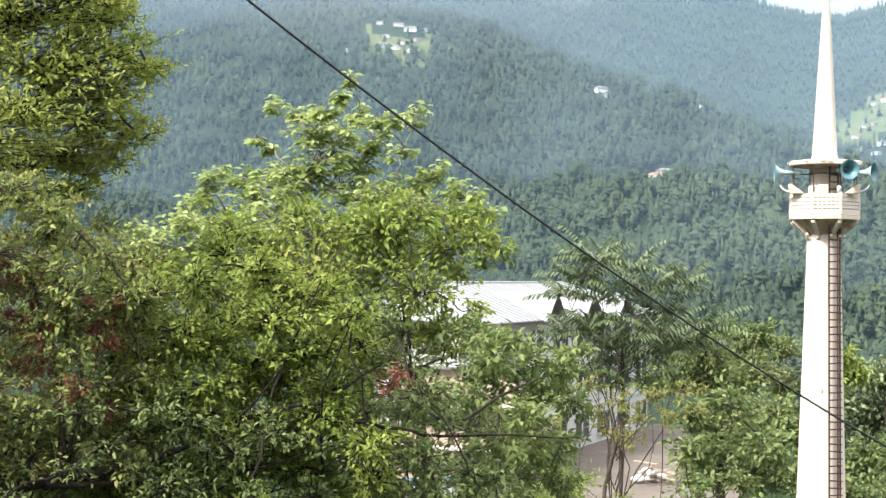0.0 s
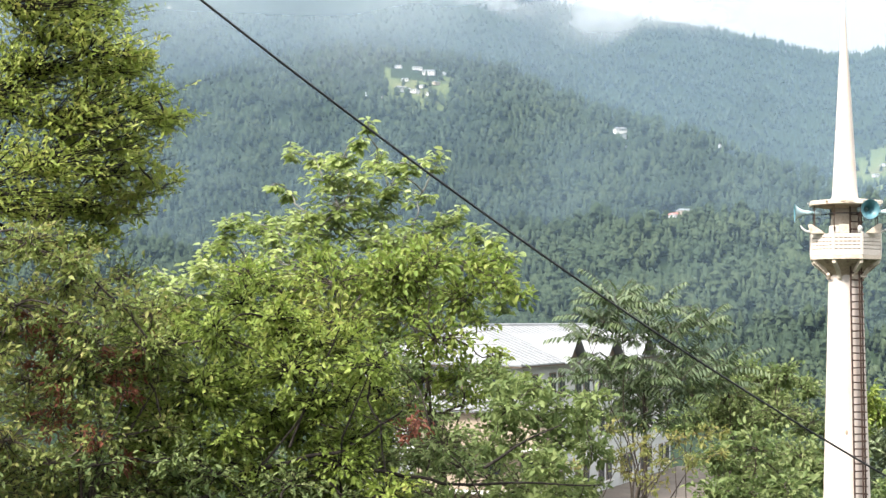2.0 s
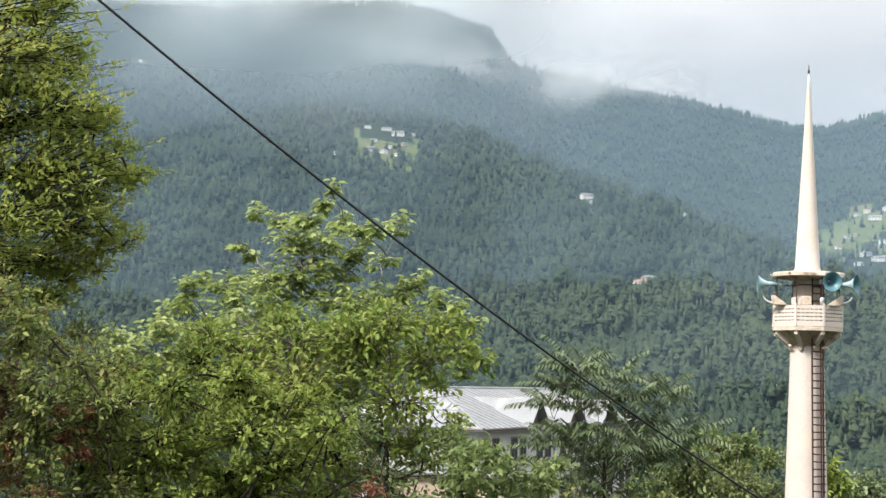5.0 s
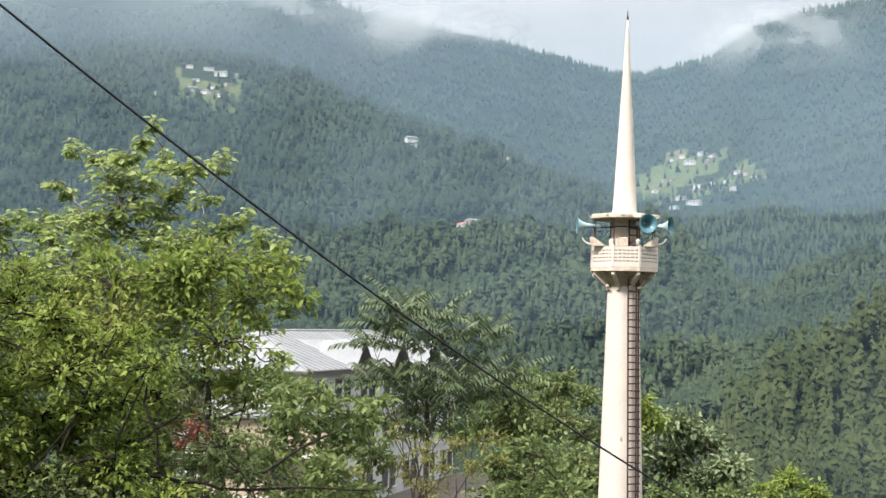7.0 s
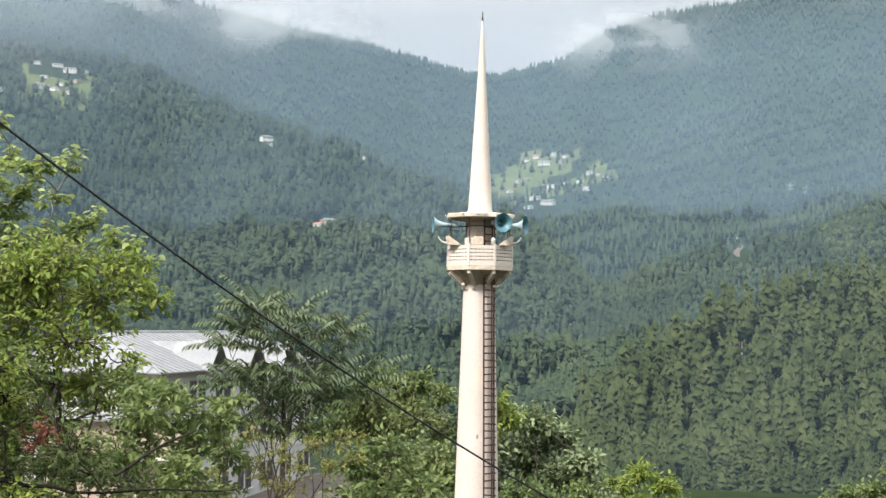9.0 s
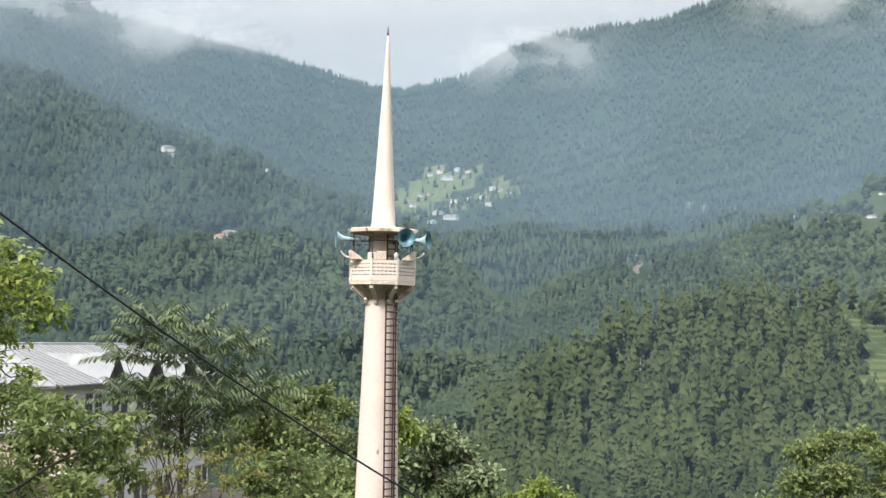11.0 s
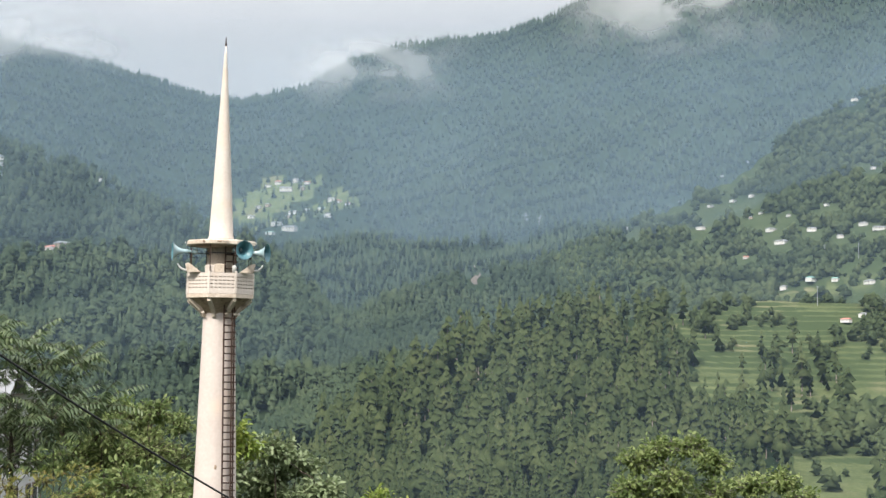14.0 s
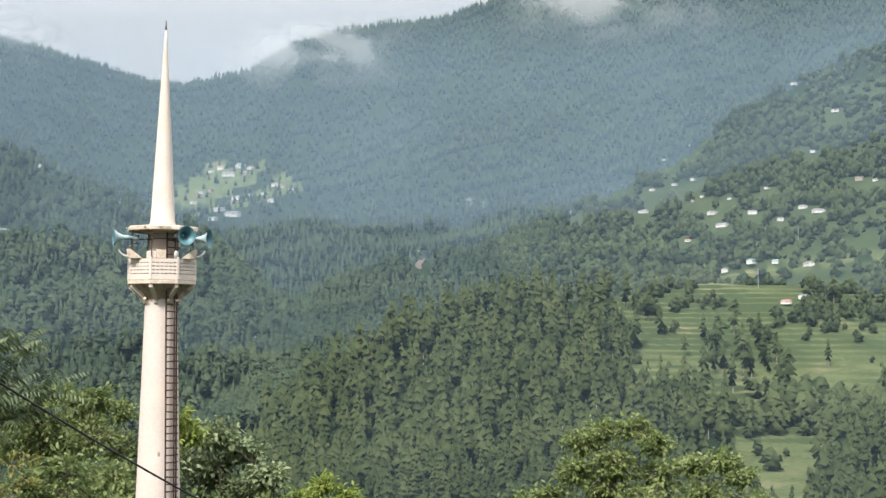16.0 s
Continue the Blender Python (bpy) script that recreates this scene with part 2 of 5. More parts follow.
def shape(name, verts, faces, material, parent=None, label="", smooth=False, slots=None):
    """One mesh object straight from arrays; faces all of one size."""
    me = bpy.data.meshes.new(name)
    verts, faces = np.asarray(verts, dtype=np.float32), np.asarray(faces, dtype=np.int32)
    k = faces.shape[1]
    me.vertices.add(len(verts))
    me.vertices.foreach_set("co", verts.ravel())
    me.loops.add(faces.size)
    me.loops.foreach_set("vertex_index", faces.ravel())
    me.polygons.add(len(faces))
    me.polygons.foreach_set("loop_start", np.arange(0, faces.size, k, dtype=np.int32))
    for m in material if isinstance(material, (list, tuple)) else [material]:
        me.materials.append(m)
    if slots is not None:
        me.polygons.foreach_set("material_index", np.asarray(slots, dtype=np.int32))
    me.update(calc_edges=True)
    if smooth:
        me.shade_smooth()
    ob = new(name, me)
    if parent is not None:
        ob.parent = parent
    return tagged(ob, label)


def empty(name, place, label, category, group="", turn=0.0):
    ob = new(name)
    ob.matrix_basis = pose(*place, 0, 0, turn)
    return tagged(ob, label, category, group)


def box(bm, cx, cy, cz, sx, sy, sz, turn=0.0, bevel=0.0):
    """A box by its centre and sizes, its edges bevelled where asked."""
    made = bmesh.ops.create_cube(bm, size=1.0, matrix=pose(cx, cy, cz, 0, 0, turn) @ Matrix.Diagonal((sx, sy, sz, 1)))
    if bevel:
        edges = list({e for v in made["verts"] for e in v.link_edges})
        bmesh.ops.bevel(bm, geom=edges, offset=bevel, segments=2, affect="EDGES", profile=0.5)
    return bm


def rod(bm, a, b, ra, rb=None, sides=8, caps=True):
    """A tapered round bar from a to b."""
    a, b = Vector(a), Vector(b)
    m = Matrix.Translation((a + b) / 2) @ (b - a).to_track_quat("Z", "Y").to_matrix().to_4x4()
    bmesh.ops.create_cone(bm, cap_ends=caps, segments=sides, radius1=ra, radius2=ra if rb is None else rb, depth=(b - a).length, matrix=m)
    return bm


def lathe(bm, profile, sides=24, turn=0.0, m=Matrix.Identity(4)):
    """A surface of revolution round z through (radius, height) pairs."""
    rings = []
    for r, z in profile:
        rings.append([bm.verts.new(m @ Vector((r * math.cos(turn + math.tau * k / sides), r * math.sin(turn + math.tau * k / sides), z))) for k in range(sides)])
    for lo, hi in zip(rings, rings[1:]):
        for k in range(sides):
            bm.faces.new((lo[k], lo[(k + 1) % sides], hi[(k + 1) % sides], hi[k]))
    for ring, (r, _) in ((rings[0], profile[0]), (rings[-1], profile[-1])):
        if r > 1e-4:
            bm.faces.new(ring)
    return bm


def tube(points, r0, r1, sides=5):
    """Vertices and quads of a tapered tube along points."""
    pts = np.asarray(points, dtype=float)
    n = len(pts)
    d = np.gradient(pts, axis=0)
    d /= np.linalg.norm(d, axis=1)[:, None] + 1e-9
    ref = np.where(np.abs(d[:, 2:3]) > 0.9, [[1.0, 0, 0]], [[0, 0, 1.0]])
    u = np.cross(d, ref)
    u /= np.linalg.norm(u, axis=1)[:, None] + 1e-9
    w = np.cross(d, u)
    rad = np.linspace(r0, r1, n)[:, None, None]
    ang = np.arange(sides) / sides * math.tau
    ring = pts[:, None] + rad * (np.cos(ang)[None, :, None] * u[:, None] + np.sin(ang)[None, :, None] * w[:, None])
    i = np.arange(n - 1)[:, None] * sides
    k = np.arange(sides)[None]
    q = np.stack([i + k, i + (k + 1) % sides, i + sides + (k + 1) % sides, i + sides + k], -1).reshape(-1, 4)
    return ring.reshape(-1, 3), q


def joined(pieces):
    vs, fs, base = [], [], 0
    for v, f in pieces:
        vs.append(v)
        fs.append(f + base)
        base += len(v)
    return np.concatenate(vs), np.concatenate(fs)


def at(az, el, r):
    """The place seen from the viewpoint at so many degrees to the left, above the level, r metres off on the plan."""
    a = radians(az)
    return np.array((-math.sin(a) * r, math.cos(a) * r, EYE + r * math.tan(radians(el))))


# ---- the land: one sheet, hills as ridges with their crests ----
def waves(az, r, seed, n=7, s0=0.004):
    """Smooth rolling unevenness over the plan, about -1 to 1."""
    g = np.random.default_rng(seed)
    x, y = -np.sin(np.radians(az)) * r, np.cos(np.radians(az)) * r
    out = 0
    for k in range(n):
        a, ph, s = g.uniform(0, math.tau), g.uniform(0, math.tau), s0 * 1.6 ** k
        out = out + np.sin((x * math.cos(a) + y * math.sin(a)) * s + ph) / 1.45 ** k
    return out / 2.2


HILLS = {
    # name: azimuths, crest elevations, crest distance (by azimuth), foot distance, foot elevation, bulge, roughness in metres
    "spur": ([-11, -8, -5.5, -3.5, -1.6, 1.1, 3.7, 5.8, 9.6, 12, 14.4, 20, 26, 40], [-7, -2.5, 0.8, 2.5, 4.1, 5.3, 6.3, 7.3, 8.3, 9.3, 10.4, 12.5, 13.6, 14.2],
             [1150, 1150, 1180, 1220, 1300, 1420, 1500, 1600, 1750, 1900, 2000, 2150, 2300, 2300], 420, -9.0, 0.9, 30),
    "main": ([-40, -30, -20, -16, -13.5, -11.4, -7.6, -5.2, -3.4, -0.8, 0.6, 2.9, 5.3, 8.4, 12.1, 13.1, 15, 17.2, 19.5, 21.6, 25, 30, 40],
             [17.2, 17, 16.0, 15.1, 13.9, 13.2, 12.75, 12.05, 10.95, 10.3, 10.35, 10.95, 11.55, 12.1, 12.8, 14.2, 14.8, 15.2, 15.0, 14.9, 14.6, 14.3, 14],
             [3300, 3300, 3300, 3300, 3250, 3200, 3200, 3200, 3250, 3300, 3300, 3250, 3200, 3100, 3000, 3000, 3000, 3000, 3000, 3000, 3000, 3000, 3000], 900, -3.0, 0.85, 46),
    "village_slope": ([-40, -29.5, -26.2, -23.5, -21.2, -17.7, -15.4, -13, -10, -7, -4.9, -4.0, -3.2, -2, 0], [14, 12.0, 10.5, 9.2, 7.4, 5.8, 4.8, 3.8, 3.2, 2.3, 0.9, -0.6, -2.0, -4, -9],
                      [1700, 1600, 1550, 1500, 1450, 1350, 1300, 1250, 1200, 1150, 1080, 1040, 1000, 950, 900], 560, -4.0, 0.95, 12),
    "pine_hill": ([-40, -30, -24, -22, -19, -17.7, -14.2, -11.9, -9.5, -7.2, -4.9, -2.6, -1, 2], [2.0, 2.0, 2.1, 2.2, 1.7, 1.7, 1.5, 0.9, 0.0, -1.6, -3.4, -4.7, -6, -12],
                  [850, 850, 850, 840, 800, 780, 720, 690, 660, 630, 600, 580, 560, 560], 190, -13.5, 0.8, 9),
}


def terrace(z, step, mix):
    u = z / step
    k = np.floor(u)
    return (u + mix * (k - u + np.clip((u - k - 0.84) / 0.16, 0, 1))) * step


def ridge_height(name, az, r):
    azs, els, rcs, r0, e0, bulge, rough = HILLS[name]
    ec, rc = np.interp(az, azs, els), np.interp(az, azs, rcs)
    u = np.clip((r - r0) / (rc - r0), 0, 1)
    e = e0 + (ec - e0) * u ** bulge
    z = EYE + r * np.tan(np.radians(e))
    z = z + waves(az, r, 3 + len(name)) * rough * np.sin(np.pi * np.clip(u, 0.0, 1)) * 1.3
    z = np.where(r > rc, EYE + rc * np.tan(np.radians(ec)) - (r - rc) * 0.45, z)
    return np.where(r < r0, -400.0, z)


NEAR_R = [0, 3, 9, 15, 30, 45, 60, 100, 145, 200, 330, 5000]
NEAR_Z = [18.3, 18.2, 15.0, 12.0, 7.6, 5.6, 5.2, 5.0, 4.2, -20, -70, -70]


def meadow(az, el):
    """Where the slopes lie open as terraced grass."""
    low = np.interp(-az, [18.2, 20, 22, 23.2, 23.7, 26.2, 26.8, 28, 40], [-1.7, -2.1, -2.6, -3.0, -7.2, -7.4, -4.4, -3.6, -3.6])
    return (az < -18.9 + 0.6 * np.sin(el * 1.7) + 0.35 * np.sin(el * 4.1)) & (el > low) & (el < 3.2)


def ground_height(az, r):
    az, r = np.broadcast_arrays(np.asarray(az, dtype=float), np.asarray(r, dtype=float))
    z = np.interp(r, NEAR_R, NEAR_Z)
    behind = np.clip((np.abs(az) - 60) / 60, 0, 1)
    z = z + behind * (18.3 - z + np.minimum(r, 400) * 0.10) * np.clip(r / 12, 0, 1)
    ahead = np.abs(az) < 75
    for name in HILLS:
        z = np.where(ahead, np.maximum(z, ridge_height(name, az, r)), z)
    el = np.degrees(np.arctan2(z - EYE, r))
    field = meadow(az, el) & (r > 300) & (r < 1100)
    return np.where(field, terrace(z + 6.0 * waves(az, r, 55, 5, 0.02), 3.0, np.clip(0.46 + 0.4 * waves(az, r, 56, 5, 0.03), 0.08, 0.85)), z)


az_grid = np.concatenate([np.arange(-180, -36, 8), np.arange(-36, -32, 0.4), np.arange(-32, -18, 0.12), np.arange(-18, -7, 0.3), np.arange(-7, 1, 0.12), np.arange(1, 40, 0.25), np.arange(40, 180, 8)])
r_grid = np.concatenate([[0.01], np.geomspace(1.5, 440, 60)[:-1], np.linspace(440, 960, 200), np.geomspace(960, 4700, 120)[1:]])
A, R = np.meshgrid(az_grid, r_grid, indexing="ij")
Z = ground_height(A, R)
na, nr = A.shape
verts = np.stack([-np.sin(np.radians(A)) * R, np.cos(np.radians(A)) * R, Z], -1).reshape(-1, 3)
i, k = np.meshgrid(np.arange(na), np.arange(nr - 1), indexing="ij")
j = (i + 1) % na
quads = np.stack([i * nr + k, i * nr + k + 1, j * nr + k + 1, j * nr + k], -1).reshape(-1, 4)
el_mid = np.degrees(np.arctan2(Z - EYE, R))
open_grass = (meadow(A, el_mid) & (R > 300) & (R < 1100))
hamlet = ((A + 3.2) / 2.9) ** 2 + ((el_mid - 5.75) / 1.35) ** 2 < 1
hamlet |= (((A - 16.6) / 2.4) ** 2 + ((el_mid - 9.2) / 1.0) ** 2 < 1) & (waves(A, R, 92, 6, 0.02) > 0.1)
patchy = waves(A, R, 91, 6, 0.012)
glades = (A < -15.5) & (R > 560) & (R < 1500) & (el_mid < 8.0) & (patchy > np.where((A < -24.5) & (el_mid > 3.2) & (el_mid < 6.2), 0.05, np.where(el_mid < 4.6, 0.30, 0.75))) & (ridge_height("village_slope", A, R) >= Z - 2)
slots = (open_grass | (hamlet & (R > 900) & (patchy > -0.45)) | glades)[:, :-1].astype(int)
slots = np.where((slots == 0) & ((A < -14.5) & (R > 480) & (R < 1500) & (ridge_height("village_slope", A, R) >= Z - 2))[:, :-1], 2, slots)
# slot 3: hamlet grass lightened as if in a patch of sun
slots = np.where((hamlet & (R > 900) & (patchy > -0.45))[:, :-1], 3, slots)
slots = slots.reshape(-1)
tagged(shape("ground", verts, quads, [M_floor, M_grass, M_scrub, M_sunlit_pasture], smooth=True, slots=slots), "wooded mountain slopes with terraced meadows above a deep valley", "ground", kind="structure")


def drop(az, el, near=300.0):
    """The first place of the land that a line of sight in that direction meets."""
    r = np.geomspace(near, 4500, 1500)
    z = ground_height(np.full_like(r, az), r)
    k = np.argmax(np.degrees(np.arctan2(z - EYE, r)) >= el)
    return np.array((-math.sin(radians(az)) * r[k], math.cos(radians(az)) * r[k], z[k])), r[k]


# ---- woods ----
M_spruce = foliage("far_conifer", [(0.021, 0.034, 0.022), (0.037, 0.054, 0.031), (0.063, 0.081, 0.043)], 0.010, 0.9, 0.05, 0.05, 0.5)
M_pine = foliage("pine_needles", [(0.025, 0.036, 0.016), (0.048, 0.066, 0.028), (0.078, 0.098, 0.042), (0.102, 0.114, 0.053)], 0.05, 0.9, 0.40, 0.03, 0.22)
M_broad = foliage("far_broadleaf", [(0.046, 0.069, 0.036), (0.080, 0.106, 0.050), (0.128, 0.154, 0.070)], 0.014, 0.9, 0.45, 0.03, 0.35)


def spiky_conifer(tiers, sides, seed):
    """A narrow tree of overlapping ragged skirts, unit height, as triangles."""
    g = np.random.default_rng(seed)
    vs, fs = [], []
    for t in range(tiers):
        z0, z1 = 0.08 + 0.8 * t / tiers, 0.08 + 0.8 * (t + 1) / tiers + 0.14
        rad = 0.21 * (1 - 0.82 * t / tiers)
        b = len(vs)
        vs.append((g.normal(0, 0.01), g.normal(0, 0.01), min(z1, 1.0)))
        for s in range(sides):
            a = math.tau * (s + g.uniform(-0.3, 0.3)) / sides + t
            q = rad * g.uniform(0.65, 1.25)
            vs.append((q * math.cos(a), q * math.sin(a), z0 - g.uniform(0, 0.07)))
        for s in range(sides):
            fs.append((b, b + 1 + s, b + 1 + (s + 1) % sides))
    return np.array(vs), np.array(fs)


TUFT_V = np.array([(1, 0, -0.45), (-0.5, 0.87, -0.45), (-0.5, -0.87, -0.45), (0, 0, 1.0)], dtype=float) * 1.35
TUFT_F = np.array([(0, 1, 3), (1, 2, 3), (2, 0, 3), (0, 2, 1)])


def clumpy_tree(clumps, seed, low, width, point, size):
    """A crown of many uneven tufts, unit height, as triangles: low is where the crown starts, point how far it tapers."""
    g = np.random.default_rng(seed)
    vs, fs = [], []
    for c in range(clumps):
        u = g.uniform(0, 1) ** 0.9
        z = low + (1 - low) * u * 0.97
        taper = (1 - point * u) * min(1.0, 0.45 + u * 2.2) * (1.0 if point > 0.5 else math.sqrt(max(0.05, 1 - (u * 1.02) ** 3)))
        a, q = g.uniform(0, math.tau), width * taper * math.sqrt(g.uniform(0.1, 1))
        s = size * g.uniform(0.6, 1.3) * (0.6 + 0.5 * taper)
        v = TUFT_V * np.array((s * g.uniform(.8, 1.3), s * g.uniform(.8, 1.3), s * g.uniform(0.55, 0.95))) * g.uniform(0.6, 1.35, (4, 1))
        w = g.uniform(0, math.tau)
        tip = g.uniform(-0.7, 0.7)
        v = v @ np.array([[1, 0, 0], [0, math.cos(tip), -math.sin(tip)], [0, math.sin(tip), math.cos(tip)]])
        v = v @ np.array([[math.cos(w), -math.sin(w), 0], [math.sin(w), math.cos(w), 0], [0, 0, 1]])
        fs.append(TUFT_F + 4 * c)
        vs.append(v + np.array((q * math.cos(a), q * math.sin(a), z)))
    return np.concatenate(vs), np.concatenate(fs)


def layered_pine(tiers, sides, seed, low, width, point):
    """A pine of many overlapping ragged whorls of boughs, unit height, as triangles."""
    g = np.random.default_rng(seed)
    vs, fs = [], []
    for t in range(tiers):
        u = t / tiers
        z1 = low + (1 - low) * min(1.0, (t + 1.7) / (tiers + 0.7))
        z0 = low + (1 - low) * u
        rad = width * (1 - u) ** point * min(1.0, 0.6 + 1.6 * u)
        b = len(vs)
        cx, cy = g.normal(0, 0.22 * rad), g.normal(0, 0.22 * rad)
        vs.append((cx, cy, z1))
        for q in range(sides):
            a = math.tau * (q + g.uniform(-0.35, 0.35)) / sides + t * 1.3
            k = rad * g.uniform(0.68, 1.14)
            vs.append((cx + k * math.cos(a), cy + k * math.sin(a), z0 + g.uniform(-0.05, 0.05)))
        for q in range(sides):
            fs.append((b, b + 1 + q, b + 1 + (q + 1) % sides))
    return np.array(vs), np.array(fs)


def wood(name, places, heights, moulds, material, label, category="trees", trunks=0.0, round_crowns=True):
    """Many trees as one mesh: each a turned, scaled copy of one of the moulds."""
    vs, fs, ns, base = [], [], [], 0
    kind = rng.integers(0, len(moulds), len(places))
    for q, (mv, mf) in enumerate(moulds):
        sel = np.nonzero(kind == q)[0]
        if not len(sel):
            continue
        a = rng.uniform(0, math.tau, len(sel))
        h = heights[sel]
        wd = h * rng.uniform(0.8, 1.3, len(sel))
        c, s = np.cos(a)[:, None], np.sin(a)[:, None]
        x = (mv[None, :, 0] * c - mv[None, :, 1] * s) * wd[:, None]
        y = (mv[None, :, 0] * s + mv[None, :, 1] * c) * wd[:, None]
        v = np.stack([x, y, mv[None, :, 2] * h[:, None]], -1) + places[sel][:, None]
        vs.append(v.reshape(-1, 3))
        fs.append((mf[None] + (np.arange(len(sel)) * len(mv))[:, None, None] + base).reshape(-1, 3))
        heart = places[sel][:, None] + np.array([0, 0, 0.45])[None, None] * h[:, None, None]
        out = (v - heart) * np.array([1, 1, 0.55])
        ns.append((out / np.maximum(1e-6, np.linalg.norm(out, axis=-1, keepdims=True))).reshape(-1, 3))
        base += len(sel) * len(mv)
    ob = shape(name, np.concatenate(vs), np.concatenate(fs), material, smooth=True)
    if round_crowns:
        ob.data.normals_split_custom_set_from_vertices(np.concatenate(ns))
    tagged(ob, label, category, kind="stuff")
    if trunks:
        pick = rng.uniform(0, 1, len(places)) < trunks
        p, h = places[pick], heights[pick]
        w = 0.018 * h
        k = np.arange(4) / 4 * math.tau
        ring = np.stack([np.cos(k), np.sin(k), 0 * k], -1)
        v = np.concatenate([p[:, None] + ring[None] * w[:, None, None] - [0, 0, 1.5], p[:, None] + ring[None] * (w * 0.45)[:, None, None] + np.array([0, 0, 1.0]) * (h * 0.8)[:, None, None]], 1)
        b = np.array([(k, (k + 1) % 4, 4 + (k + 1) % 4, 4 + k) for k in range(4)])
        f = b[None] + (np.arange(len(p)) * 8)[:, None, None]
        part_ob = shape("trunks", v.reshape(-1, 3), f.reshape(-1, 4), M_pine_bark, ob, "bare straight pine trunks")
        tagged(part_ob, kind="stuff")
    return ob


def scatter(hill, n, az0, az1, u0=0.02, u1=1.01, keep=None):
    """Places spread over the front of a hill, as many low down as high up, where that hill is the land's surface."""
    azs, els, rcs, r0, *_ = HILLS[hill]
    az, u = rng.uniform(az0, az1, n), rng.uniform(u0, u1, n)
    r = r0 + (np.interp(az, azs, rcs) - r0) * u
    z = ground_height(az, r)
    ok = ridge_height(hill, az, r) >= z - 3.0
    el = np.degrees(np.arctan2(z - EYE, r))
    if keep is not None:
        ok &= keep(az, el, r)
    return np.stack([-np.sin(np.radians(az)) * r, np.cos(np.radians(az)) * r, z], -1)[ok]


spruces = [spiky_conifer(4, 6, s) for s in range(4)]
small_spruces = [spiky_conifer(3, 4, s + 20) for s in range(5)]
soft = [clumpy_tree(8, s + 60, 0.12, 0.22, 0.85, 0.15) for s in range(5)]
pines = [layered_pine(6, 10, s + 70, 0.06 + 0.04 * s, 0.19, 0.8) for s in range(5)] + [layered_pine(5, 10, s + 80, 0.30, 0.21, 0.55) for s in range(3)]
near_pines = [layered_pine(9, 13, s + 90, 0.06 + 0.04 * s, 0.19, 0.8) for s in range(5)] + [layered_pine(8, 13, s + 100, 0.28, 0.21, 0.55) for s in range(3)]
rounds = [clumpy_tree(26, s + 30, 0.10, 0.40, 0.3, 0.19) for s in range(4)]
low_rounds = [clumpy_tree(13, s + 130, 0.06, 0.42, 0.3, 0.27) for s in range(5)]

HAMLETS = [(17.4, 9.5, 1.4, 0.75), (9.0, 7.35, 0.8, 0.35), (6.6, 3.95, 0.8, 0.3), (-3.2, 5.75, 2.7, 1.3)]


def off_hamlets(az, el, r):
    ok = np.ones(len(az), bool)
    for a, e, wa, we in HAMLETS:
        ok &= (((az - a) / wa) ** 2 + ((el - e) / we) ** 2 > 1) | (rng.uniform(0, 1, len(az)) < (0.20 if wa > 2 else 0.10))
    return ok


p = scatter("spur", 18000, -8, 37, keep=off_hamlets)
p = np.concatenate([p, scatter("spur", 5500, 8, 37, 0.45, 1.005, keep=off_hamlets)])
wood("spur_forest", p, rng.triangular(8, 12, 22, len(p)) * np.clip(np.hypot(p[:, 0], p[:, 1]) / 1000, 0.5, 1.1), spruces[:3] + soft, M_spruce, "dense dark green conifer forest on a misty spur")
p = scatter("main", 47000, -33, 37, 0.05, keep=off_hamlets)
crest = scatter("main", 7000, -33, 37, 0.975, 1.002)
p = np.concatenate([p, crest])
wood("mountain_forest", p, rng.triangular(9, 14, 26, len(p)), small_spruces, M_spruce, "distant blue-green conifer forest on the mountain up to its crest")


# far houses on the village slope: azimuth, elevation, kind
SPOTS_3 = [
    (-18.99, 6.4, 1), (-18.5, 6.2, 0), (-15.6, 5.35, 1), (-16.9, 5.3, 0), (-21.7, 8.0, 0), (-20.7, 7.4, 0), (-21.87, 6.6, 0), (-21.1, 6.4, 0), (-22.2, 5.9, 0), (-21.8, 5.7, 3), (-23.3, 5.8, 0), (-24.2, 5.2, 0),
    (-21.61, 4.1, 1), (-24.2, 3.1, 2), (-25.1, 3.2, 2), (-26.4, 3.05, 0), (-23.2, 2.85, 0), (-26.2, 1.75, 0), (-25.5, 1.55, 1), (-25.9, 10.35, 0), (-27.5, 9.2, 0), (-28.4, 6.45, 3), (-29.0, 6.4, 0), (-26.2, 5.4, 0),
    (-26.8, 5.2, 0), (-22.6, 5.2, 0), (-14.6, 4.9, 0), (-25.3, 4.9, 0), (-26.6, 7.6, 0), (-10.5, 3.7, 3), (-3.95, 0.0, 0), (-19.8, 5.3, 0), (-20.2, 6.2, 0), (-23.0, 4.7, 0), (-24.8, 6.2, 0)]


def orchard(az, el, r):
    """Trees in drifts between the grass, clear of the house fronts."""
    ok = rng.uniform(0, 1, len(az)) < np.clip(0.66 + 0.45 * waves(az, r, 33, 5, 0.02) - 0.55 * (waves(az, r, 91, 6, 0.012) > np.where((az < -24.5) & (el > 3.2) & (el < 6.2), 0.05, np.where(el < 4.6, 0.30, 0.75))), 0.08, 1)
    for a, e, _ in SPOTS_3:
        ok &= (np.abs(az - a) > 0.5) | (el > e + 0.1) | (el < e - 0.62)
    return ok


def off_slip(az, el, r):
    return ((az + 10.6) / 0.55) ** 2 + ((el - 3.25) / 0.75) ** 2 > 1


